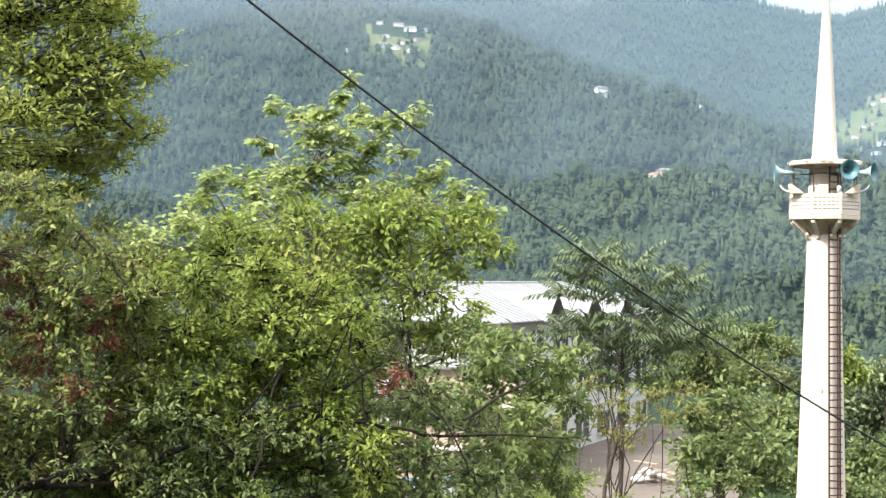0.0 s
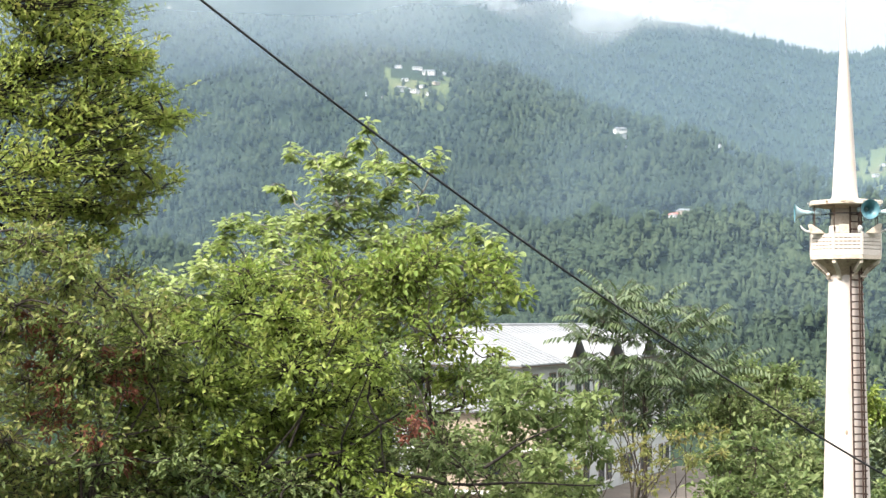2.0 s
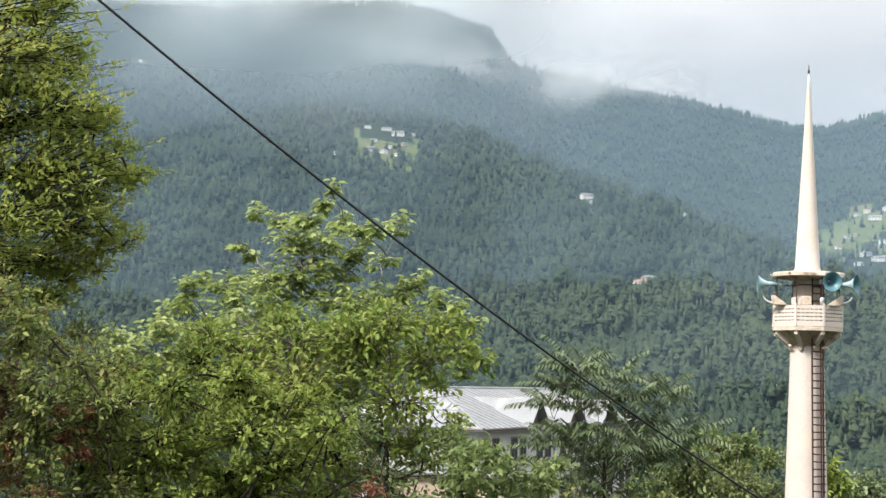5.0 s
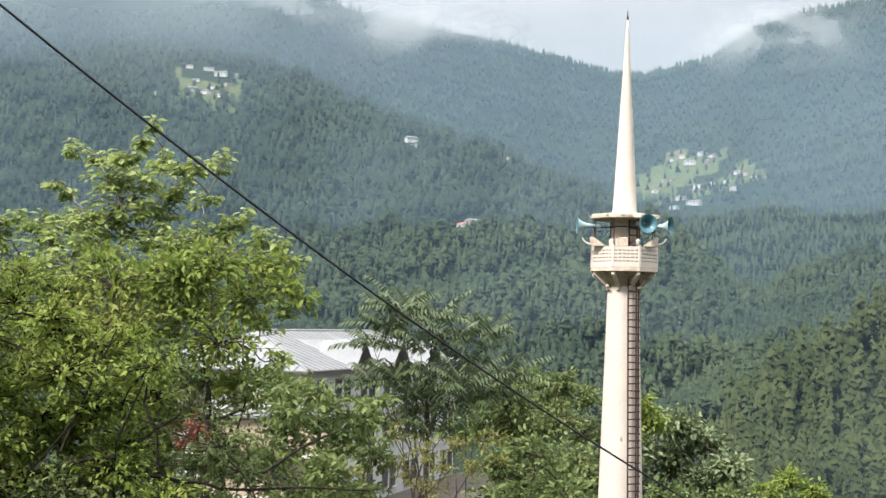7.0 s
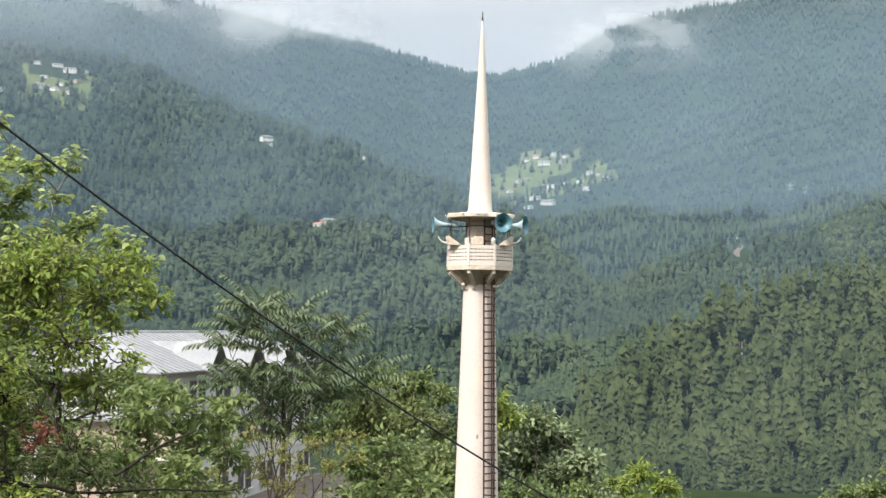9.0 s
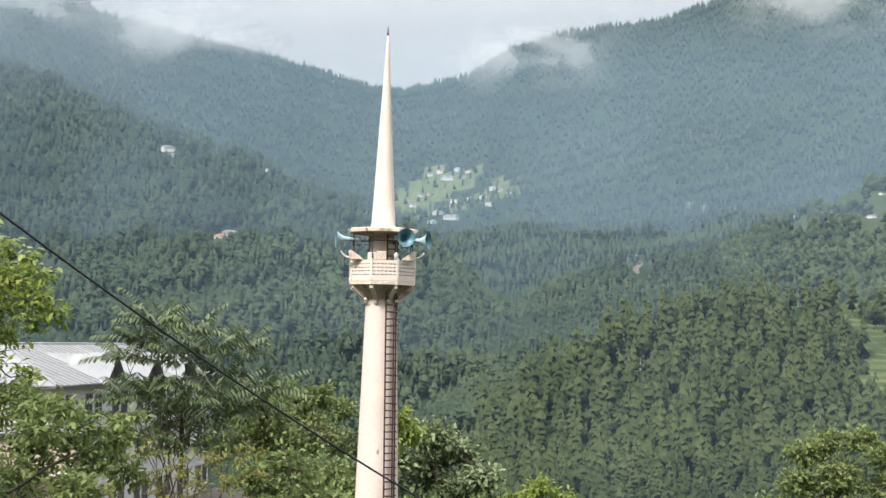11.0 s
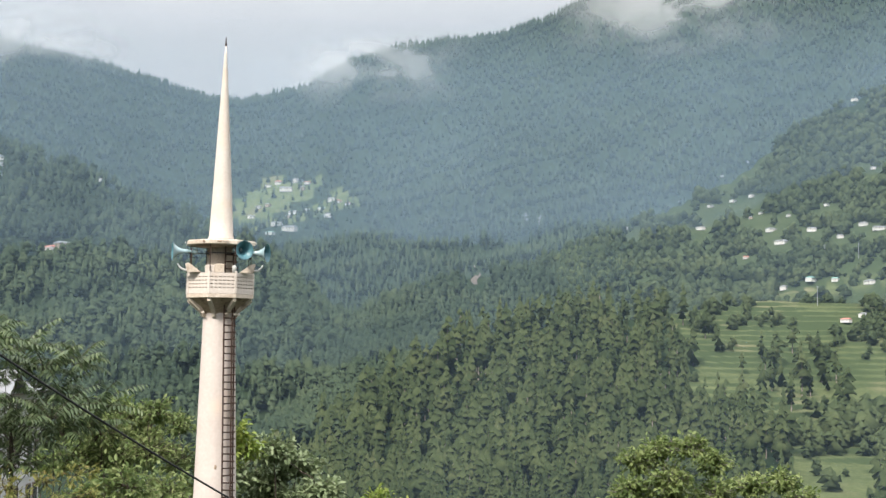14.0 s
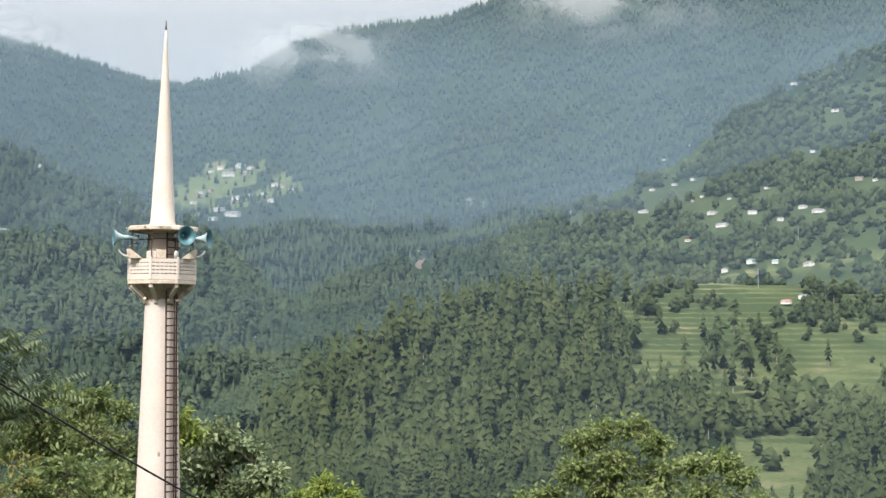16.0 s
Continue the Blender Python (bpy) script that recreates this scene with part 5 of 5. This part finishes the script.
# added shrub: its darker leaves stand in for shade low in the thicket
hedge("shade_shrub", 20.5, 37, ([20.5, 24, 28, 37], [-6.6, -6.0, -5.4, -4.6]), 8.95, .20, (0.045, 0.46), 150, GREEN_D, "added low shrub, its dark green leaves standing in for shade beside the viewpoint", 1.2, -10.2, bark=M_wet_bark)
hedge("sapling_scrub", 10.2, 14.8, ([10, 11.5, 12.6, 13.4, 14.6], [-3.8, -2.9, -1.9, -1.4, -2.2]), 11.0, .18, (0.064, 0.5), 150, GREEN_E, "light scrub with small fresh green leaves before the building", 0.95, thin=0.85, trunk=0.035)
hedge("fresh_shrub", 8.2, 12.4, ([8.2, 10, 11.4, 12.4], [-8.6, -7.5, -7.4, -7.8]), 17.0, .30, (0.075, 0.30), 200, GREEN_C, "fresh green shrub with narrow drooping leaves below the building", 1.0, -10.5, trunk=0.04)
hedge("back_thicket", 12.8, 37, ([12.8, 15, 18, 22, 27, 30, 37], [-5.6, -4.0, -2.2, -1.2, -0.6, 0.6, 2.0]), 12.6, .42, (0.062, 0.5), 200, GREEN_D, "dark green bushes behind the thicket", 2.0, -11.5, trunk=0.09)

FEATHER = foliage("feather_leaf", [(0.042, 0.070, 0.030), (0.080, 0.118, 0.049), (0.172, 0.214, 0.100)], 0.9, 0.4, 0.35, 0.5)


def frond_tree(name, base, fork, tips, r_label, material, fronds, length, leaflet, trunk_r, bark=M_pale_bark):
    """A tree with long feathered leaves: each frond a drooping stalk with pairs of pointed leaflets."""
    th = empty(name, tuple(base), r_label, "tree")
    base, fork = np.asarray(base, float), np.asarray(fork, float)
    stems = [tube(bough(base, fork, 0, 5, 0.02), trunk_r, trunk_r * 0.6, 7)]
    pos, axs, nrm, ln = [], [], [], []
    for tip in tips:
        tip = np.asarray(tip, float)
        s = fork + (base - fork) * rng.uniform(0, 0.45)
        stems.append(tube(bough(s, tip, 0.1, 4, 0.05), trunk_r * 0.28, trunk_r * 0.10, 5))
        spin = rng.uniform(0, math.tau)
        for q in range(fronds):
            a = spin + 2.4 * q + rng.normal(0, 0.2)
            d = np.array((math.cos(a), math.sin(a), 1.5 - 1.5 * q / fronds + rng.uniform(-0.1, 0.2)))
            d /= np.linalg.norm(d)
            L = length * rng.uniform(0.65, 1.15)
            u = np.linspace(0, 1, 8)[:, None]
            path = tip + d * L * u + np.array((0, 0, -1.0)) * L * 0.30 * u ** 2.2
            stems.append(tube(path, 0.006, 0.0025, 3))
            n = 11
            for q in np.linspace(0.18, 1.0, n):
                k = q * 7
                i0 = min(6, int(k))
                c = path[i0] + (path[i0 + 1] - path[i0]) * (k - i0)
                t = path[i0 + 1] - path[i0]
                t /= np.linalg.norm(t)
                side = np.cross(t, (0, 0, 1.0))
                side /= np.linalg.norm(side) + 1e-6
                for sgn in (-1, 1):
                    pos.append(c)
                    axs.append(side * sgn * 0.85 + t * 0.5 + np.array((0, 0, -0.75)) + rng.normal(0, 0.12, 3))
                    nrm.append(np.array((0, 0, 1.0)) + side * sgn * 0.5)
                    ln.append(leaflet * rng.uniform(0.8, 1.2) * (1 - 0.35 * q))
    ln = np.array(ln)
    v, f = leaf_mesh(np.array(pos), np.array(axs), np.array(nrm), ln, ln * 0.27, 0.15)
    shape("crown", v - base, f, material, th, "feathered grey-green leaves")
    v, f = joined(stems)
    shape("trunk", v - base, f, bark, th, "slim forking stems", True)
    return th


tips = [at(a + rng.normal(0, .1), e + rng.normal(0, .1), 25 + rng.uniform(-1.0, 1.0)) for a, e in (
    (9.1, 0.4), (7.7, 0.0), (5.6, -0.5), (10.4, -1.0), (8.3, -1.2), (6.4, -1.7), (9.5, -2.3), (4.9, -2.3), (7.6, -2.8), (6.0, -3.5), (8.8, -3.8),
    (7.0, -0.9), (9.6, -0.4), (10.2, -3.0), (8.4, -3.2), (6.9, -3.6), (5.2, -3.0), (7.8, -4.6), (9.6, -4.4), (6.4, -2.6))]
frond_tree("feather_leaved_tree", on_ground(8.9, 25), at(8.0, -3.2, 25), tips, "slender tree with feathered leaves before the building", FEATHER, 11, 1.05, 0.215, 0.05, M_bark)
tree("yellowing_sapling", on_ground(8.4, 22), at(8.2, -7.0, 22), lobes_at(22, [(8.0, -5.4, .34), (6.7, -5.2, .3), (5.6, -4.9, .26), (7.3, -6.0, .3), (9.4, -4.7, .26), (9.2, -5.8, .3), (4.9, -4.7, .14), (10.4, -5.2, .26), (8.6, -6.4, .24), (6.0, -5.9, .3), (10.8, -6.2, .3), (7.6, -6.8, .3), (5.0, -5.6, .2)], 0.6),
     (0.085, 0.42), 140, YELLOW, "sapling with yellow and rusty turning leaves", 0.05, M_bark, "sapling", twig_step=7)

# trees between the building and the minaret and beyond it
tree("round_green_tree", on_ground(4.0, 58), at(4.0, -7, 58), lobes_at(58, [(4.6, -3.2, 1.3), (3.3, -2.6, 1.1), (2.4, -2.4, .9), (5.4, -4.2, 1.2), (3.8, -4.4, 1.4), (2.6, -4.0, 1.3), (1.6, -2.9, .9), (1.4, -4.4, 1.3), (5.0, -5.8, 1.1), (4.2, -6.2, 1.5), (2.6, -6.0, 1.5), (1.2, -6.2, 1.4), (4.7, -7.4, 1.1), (4.4, -8.0, 1.5), (2.4, -8.0, 1.5), (.9, -8.0, 1.5)], 2.0),
     (0.20, 0.52), 900, GREEN_D, "full green tree below the building", 0.28, twig_step=9)
tree("light_green_tree", on_ground(4.6, 66), at(4.6, -5, 66), lobes_at(66, [(4.8, -2.7, 1.3), (3.9, -2.2, 1.0), (5.6, -3.2, 1.0), (4.4, -4.0, 1.5), (3.0, -3.2, 1.2), (6.3, -4.4, 1.1)], 1.2), (0.3, 0.5), 560, GREEN_E, "light green tree beside the minaret", 0.25, twig_step=9)
tree("dark_leaved_tree", on_ground(-2.4, 64), at(-2.4, -8, 64), lobes_at(64, [(-1.2, -3.9, 1.1), (-2.4, -4.0, 1.1), (-3.4, -4.6, 1.1), (-4.4, -5.6, 1.1), (-2.0, -5.4, 1.4), (-3.4, -6.2, 1.4), (-.6, -5.0, 1.2), (-.2, -6.6, 1.4), (-1.6, -7.2, 1.5), (-3.2, -8, 1.5), (-4.8, -7.2, 1.2), (-5.2, -8.4, 1.3), (-.4, -8.6, 1.5)], 1.8),
     (0.30, 0.6), 560, SILVER, "dark grey-green broadleaf tree behind the minaret", 0.28, twig_step=9)
tree("bright_shrub", on_ground(-.2, 60), at(-.4, -6, 60), lobes_at(60, [(-.8, -3.3, .8), (-1.3, -3.8, .7), (-.2, -4.2, .9), (.2, -5.4, 1.0)], 0.8), (0.26, 0.5), 380, GREEN_C, "yellow-green shrub behind the minaret", 0.16, category="shrub", twig_step=9)
tree("bright_green_tree", on_ground(-6.7, 72), at(-6.7, -8, 72), lobes_at(72, [(-6.7, -5.9, .9), (-5.8, -6.4, .9), (-7.6, -6.4, .9), (-6.6, -7.2, 1.2), (-8.2, -7.2, .9), (-5.2, -7.4, .9), (-7.4, -8.2, 1.2)], 1.0), (0.26, 0.5), 420, GREEN_C, "bright green young tree in the valley", 0.2, twig_step=9)
tree("round_crowned_tree", on_ground(-18.6, 46), at(-18.8, -9, 46), lobes_at(46, [(-18.2, -3.7, .75), (-18.4, -6.0, .9), (-19.7, -6.4, .9), (-17.4, -6.9, .8), (-21.0, -6.9, .9), (-19.0, -7.6, 1.0), (-16.4, -7.6, .8), (-17.3, -4.2, .7), (-19.4, -3.6, .7), (-20.3, -4.2, .7), (-18.6, -4.9, .95), (-17.0, -5.4, .8), (-20.4, -5.4, .9), (-21.8, -5.0, .7), (-22.9, -4.8, .65), (-23.6, -5.4, .6), (-22.2, -6.2, .9), (-24.2, -6.4, .65), (-16.0, -6.3, .6), (-15.0, -6.4, .55), (-14.2, -6.8, .5), (-18.8, -6.7, 1.0), (-20.6, -7.0, 1.0), (-16.6, -7.2, .9), (-24.8, -7.4, .7), (-14.8, -7.8, .8), (-22.6, -7.8, 1.0)], 1.2),
     (0.17, 0.6), 540, GREEN_E, "round-crowned leafy tree on the slope below", 0.22, M_pale_bark, twig_step=8)

hedge("undergrowth", -1.0, 5.4, ([-1, 1, 2, 4, 5.4], [-6.4, -5.2, -4.6, -4.8, -6.4]), 50, 1.0, (0.26, 0.55), 260, GREEN_D, "thick green undergrowth at the foot of the minaret", 1.5, -11.5, trunk=0.2)
hedge("undergrowth", -8.5, -1.0, ([-8.5, -5, -1], [-7.0, -6.4, -6.4]), 56, 1.0, (0.26, 0.55), 240, GREEN_D, "thick dark undergrowth below the minaret", 1.5, -11.5, trunk=0.2)

hedge("undergrowth", -15, -8.5, ([-15, -11, -8.5], [-8.0, -7.6, -7.0]), 62, 1.1, (0.28, 0.55), 240, GREEN_D, "thick dark undergrowth on the valley side", 1.5, -11.5, trunk=0.2)

# ---- far villages ----
M_redroof = surface("red_roof", (0.34, 0.13, 0.10), (0.48, 0.22, 0.18), 0.5, 0.7, 0.1, 4.0)
M_greenroof = surface("green_roof", (0.14, 0.28, 0.25), (0.22, 0.38, 0.34), 0.5, 0.6, 0.1, 4.0)
M_limewash = surface("limewash", (0.56, 0.55, 0.53), (0.68, 0.67, 0.65), 0.4, 0.8, 0.1, 4.0, stain=(0.5, 0.48, 0.45), stain_scale=0.3)


def cottage(roof, wall, label, sx, sy, sz, rise):
    th = empty("cottage", (0, 0, 0), label, "house", "far village houses")
    part("wall", box(bmesh.new(), 0, 0, sz / 2 - 1.0, sx, sy, sz + 2), wall, th)
    bm = bmesh.new()
    o = 0.6
    a = [bm.verts.new(p) for p in ((-sx / 2 - o, -sy / 2 - o, sz - .1), (sx / 2 + o, -sy / 2 - o, sz - .1), (sx / 2 + o, sy / 2 + o, sz - .1), (-sx / 2 - o, sy / 2 + o, sz - .1), (-sx / 2 + rise * .6, 0, sz + rise), (sx / 2 - rise * .6, 0, sz + rise))]
    for f in ((0, 1, 5, 4), (2, 3, 4, 5), (1, 2, 5), (3, 0, 4), (3, 2, 1, 0)):
        bm.faces.new([a[q] for q in f])
    part("roof", bm, roof, th)
    for k in range(max(2, int(sx // 3))):
        x = -sx / 2 + sx * (k + 0.5) / max(2, int(sx // 3))
        part("window", box(bmesh.new(), x, -sy / 2 - 0.03, sz * 0.55, 1.1, 0.12, 1.3), M_glass, th)
    return th


kinds = [cottage(M_tin, M_limewash, "whitewashed far house with a pale tin roof", 14, 8, 3.4, 1.9),
         cottage(M_redroof, M_limewash, "white far house with a red roof", 15, 8, 3.6, 2.2),
         cottage(M_greenroof, M_limewash, "white far house with a green roof", 13, 8, 3.3, 1.9),
         cottage(M_tin, M_peach, "peach-walled far house with a pale roof", 11, 8, 4.2, 1.6)]
SPOTS = [
    (18.2, 10.15, 0), (17.4, 10.1, 0), (16.9, 9.9, 0), (17.9, 9.6, 0), (17.2, 9.35, 0), (16.6, 9.5, 3), (17.5, 9.15, 0), (18.0, 9.2, 0), (16.8, 9.05, 0), (19.4, 9.0, 0), (19.0, 8.9, 3), (16.3, 9.9, 0),
    (8.95, 7.5, 0), (8.8, 7.3, 0), (8.7, 6.85, 0), (8.95, 6.8, 3), (4.86, 6.85, 0), (9.2, 3.95, 0), (6.75, 4.0, 1), (6.3, 4.05, 3), (6.5, 3.7, 0), (12.0, 7.4, 0), (26.3, 3.0, 0),
    (27.5, 12.3, 0), (29.5, 13.0, 0), (26.0, 12.0, 0), (25, 12.6, 0), (30.8, 11.4, 0)]
SPOTS_2 = [
    (-1.9, 6.85, 0), (-2.3, 7.0, 1), (-2.6, 6.7, 0), (-3.1, 7.1, 0), (-3.5, 7.0, 1), (-3.3, 6.75, 3), (-4.5, 6.35, 0), (-4.8, 6.3, 1), (-5.2, 6.2, 1), (-1.5, 6.0, 0), (-1.9, 6.05, 3), (-3.0, 5.8, 0),
    (-3.5, 5.9, 0), (-4.1, 6.0, 2), (-4.4, 5.7, 0), (-1.2, 5.55, 0), (-2.3, 5.3, 0), (-2.8, 5.1, 0), (-2.7, 5.6, 3), (-2.0, 4.9, 2)]
spent = [False] * len(kinds)
for az, el, kind, big in [(*q, 1.55) for q in SPOTS] + [(*q, 1.7) for q in SPOTS_2] + [(*q, 0.72) for q in SPOTS_3]:
    place, dist = drop(az, el)
    facing = math.degrees(math.atan2(-place[1], -place[0])) + 90 + rng.uniform(-60, 60)
    big = big * rng.uniform(0.65, 1.2)
    m = pose(place[0], place[1], place[2] + 0.4, 0, 0, facing)
    if not spent[kind]:
        kinds[kind].matrix_basis = m @ Matrix.Diagonal((0.8, 0.8, 0.8, 1))
        spent[kind] = True
    else:
        copy_thing(kinds[kind], m @ Matrix.Diagonal((big * rng.uniform(0.5, 1.1), big, big * 0.85, 1)))


# ---- the yard's clutter ----
M_blue = surface("bright_blue_sheet", (0.05, 0.32, 0.60), (0.10, 0.42, 0.72), 1.0, 0.5, 0.2, 8.0)
M_plank = surface("weathered_planks", (0.20, 0.16, 0.12), (0.36, 0.30, 0.24), 3.0, 0.9, 0.4, 20.0)
hut_at = at(16.2, -8.6, 72)
hut = empty("shed", (hut_at[0], hut_at[1], 5.2), "low shed with a bright blue sheet roof", "shed", turn=25)
hh = hut_at[2] - 5.2
part("wall", box(bmesh.new(), 0, 0, hh / 2 - 0.1, 3.4, 2.6, hh - 0.2, 0, 0.02), M_wall, hut)
bm = bmesh.new()
for k in range(9):
    box(bm, -1.9 + k * 0.475, 0, hh, 0.46, 3.2, 0.05 + 0.03 * (k % 2))
roof_ob = part("roof", bm, M_blue, hut, "ribbed bright blue roof sheet")
roof_ob.rotation_euler = (radians(-8), 0, 0)
pile_at = at(6.2, -8.3, 99)
for k in range(14):
    bm = bmesh.new()
    L = rng.uniform(1.2, 3.4)
    box(bm, 0, 0, 0, L, rng.uniform(0.12, 0.28), rng.uniform(0.05, 0.14), 0, 0.01)
    ob = tagged(part("plank", bm, M_plank), "weathered timber plank lying in a heap in the yard", "plank", "timber heap")
    ob.matrix_basis = pose(pile_at[0] + rng.normal(0, 1.1), pile_at[1] + rng.normal(0, 0.8), 5.42 + 0.09 * k, rng.normal(0, 6), rng.normal(0, 9), rng.uniform(0, 180))
for k in range(6):
    bm = bmesh.new()
    bmesh.ops.create_icosphere(bm, subdivisions=2, radius=0.42)
    for v in bm.verts:
        v.co = Vector((v.co.x * 1.3, v.co.y * 0.85, v.co.z * 0.6)) * (1 + 0.12 * noise.noise(v.co * 4 + Vector((k, 0, 0))))
    ob = tagged(part("sack", bm, M_white, None, "", True), "full white sack beside the timber heap", "sack", "white sacks")
    ob.matrix_basis = pose(pile_at[0] - 1.6 + rng.normal(0, 0.9), pile_at[1] + rng.normal(0, 0.8), 5.58 + (0.45 if k > 3 else 0), 0, 0, rng.uniform(0, 180))


# ---- bare slip and poles on the far slope ----
slip_v, slip_f = [], []
for a in np.linspace(-10.95, -10.2, 9):
    for e in np.linspace(0, 1, 9):
        w = 0.35 + 0.65 * math.sin(math.pi * (0.15 + 0.75 * e))
        az = -10.58 + (a + 10.58) * w * 0.35 + 0.10 * math.sin(e * 5)
        place, _ = drop(az, 2.95 + 0.5 * e)
        slip_v.append(place + np.array((0, 0, 0.7)))
for i in range(8):
    for k in range(8):
        slip_f.append((i * 9 + k, (i + 1) * 9 + k, (i + 1) * 9 + k + 1, i * 9 + k + 1))
tagged(shape("earth_slip", np.array(slip_v), np.array(slip_f), M_dirt, smooth=True), "bare pale earth slip in the woods", "bare earth", kind="structure")
M_galv = surface("galvanised_steel", (0.26, 0.27, 0.28), (0.38, 0.39, 0.40), 2.0, 0.5, 0.1, 10.0, metal=0.3)


def pole(place, height):
    th = empty("utility_pole", tuple(place), "tall pale utility pole among the village fields", "pole", "poles on the slope")
    part("post", rod(bmesh.new(), (0, 0, -1), (0, 0, height), 0.20, 0.13, 8), M_galv, th)
    part("crossarm", box(bmesh.new(), 0, 0, height - 0.8, 2.0, 0.15, 0.15), M_galv, th)
    return th


for az, el, h in ((-24.7, 4.1, 11), (-26.0, 4.1, 12), (-24.4, 2.2, 12), (-27.4, 1.6, 10)):
    pole(drop(az, el)[0], h)


def pylon(place, height):
    th = empty("pylon", tuple(place), "distant steel lattice pylon above the forest", "pylon", "pylons")
    for sx in (-1, 1):
        for sy in (-1, 1):
            part("leg", rod(bmesh.new(), (sx * 4, sy * 4, -2), (sx * 0.7, sy * 0.7, height), 0.14, 0.10, 5), M_galv, th)
    for z in np.linspace(4, height - 3, 6):
        w = 4 - 3.3 * z / height
        part("brace", rod(bmesh.new(), (-w, -w, z), (w, -w * 0.8, z + 4), 0.12, sides=4), M_galv, th)
    for z in (height - 9, height - 4):
        part("crossarm", box(bmesh.new(), 0, 0, z, 13, 0.6, 0.6), M_galv, th)
    return th


for az, el in ((-12.6, 5.4), (-13.25, 5.3)):
    pylon(drop(az, el)[0], 20)
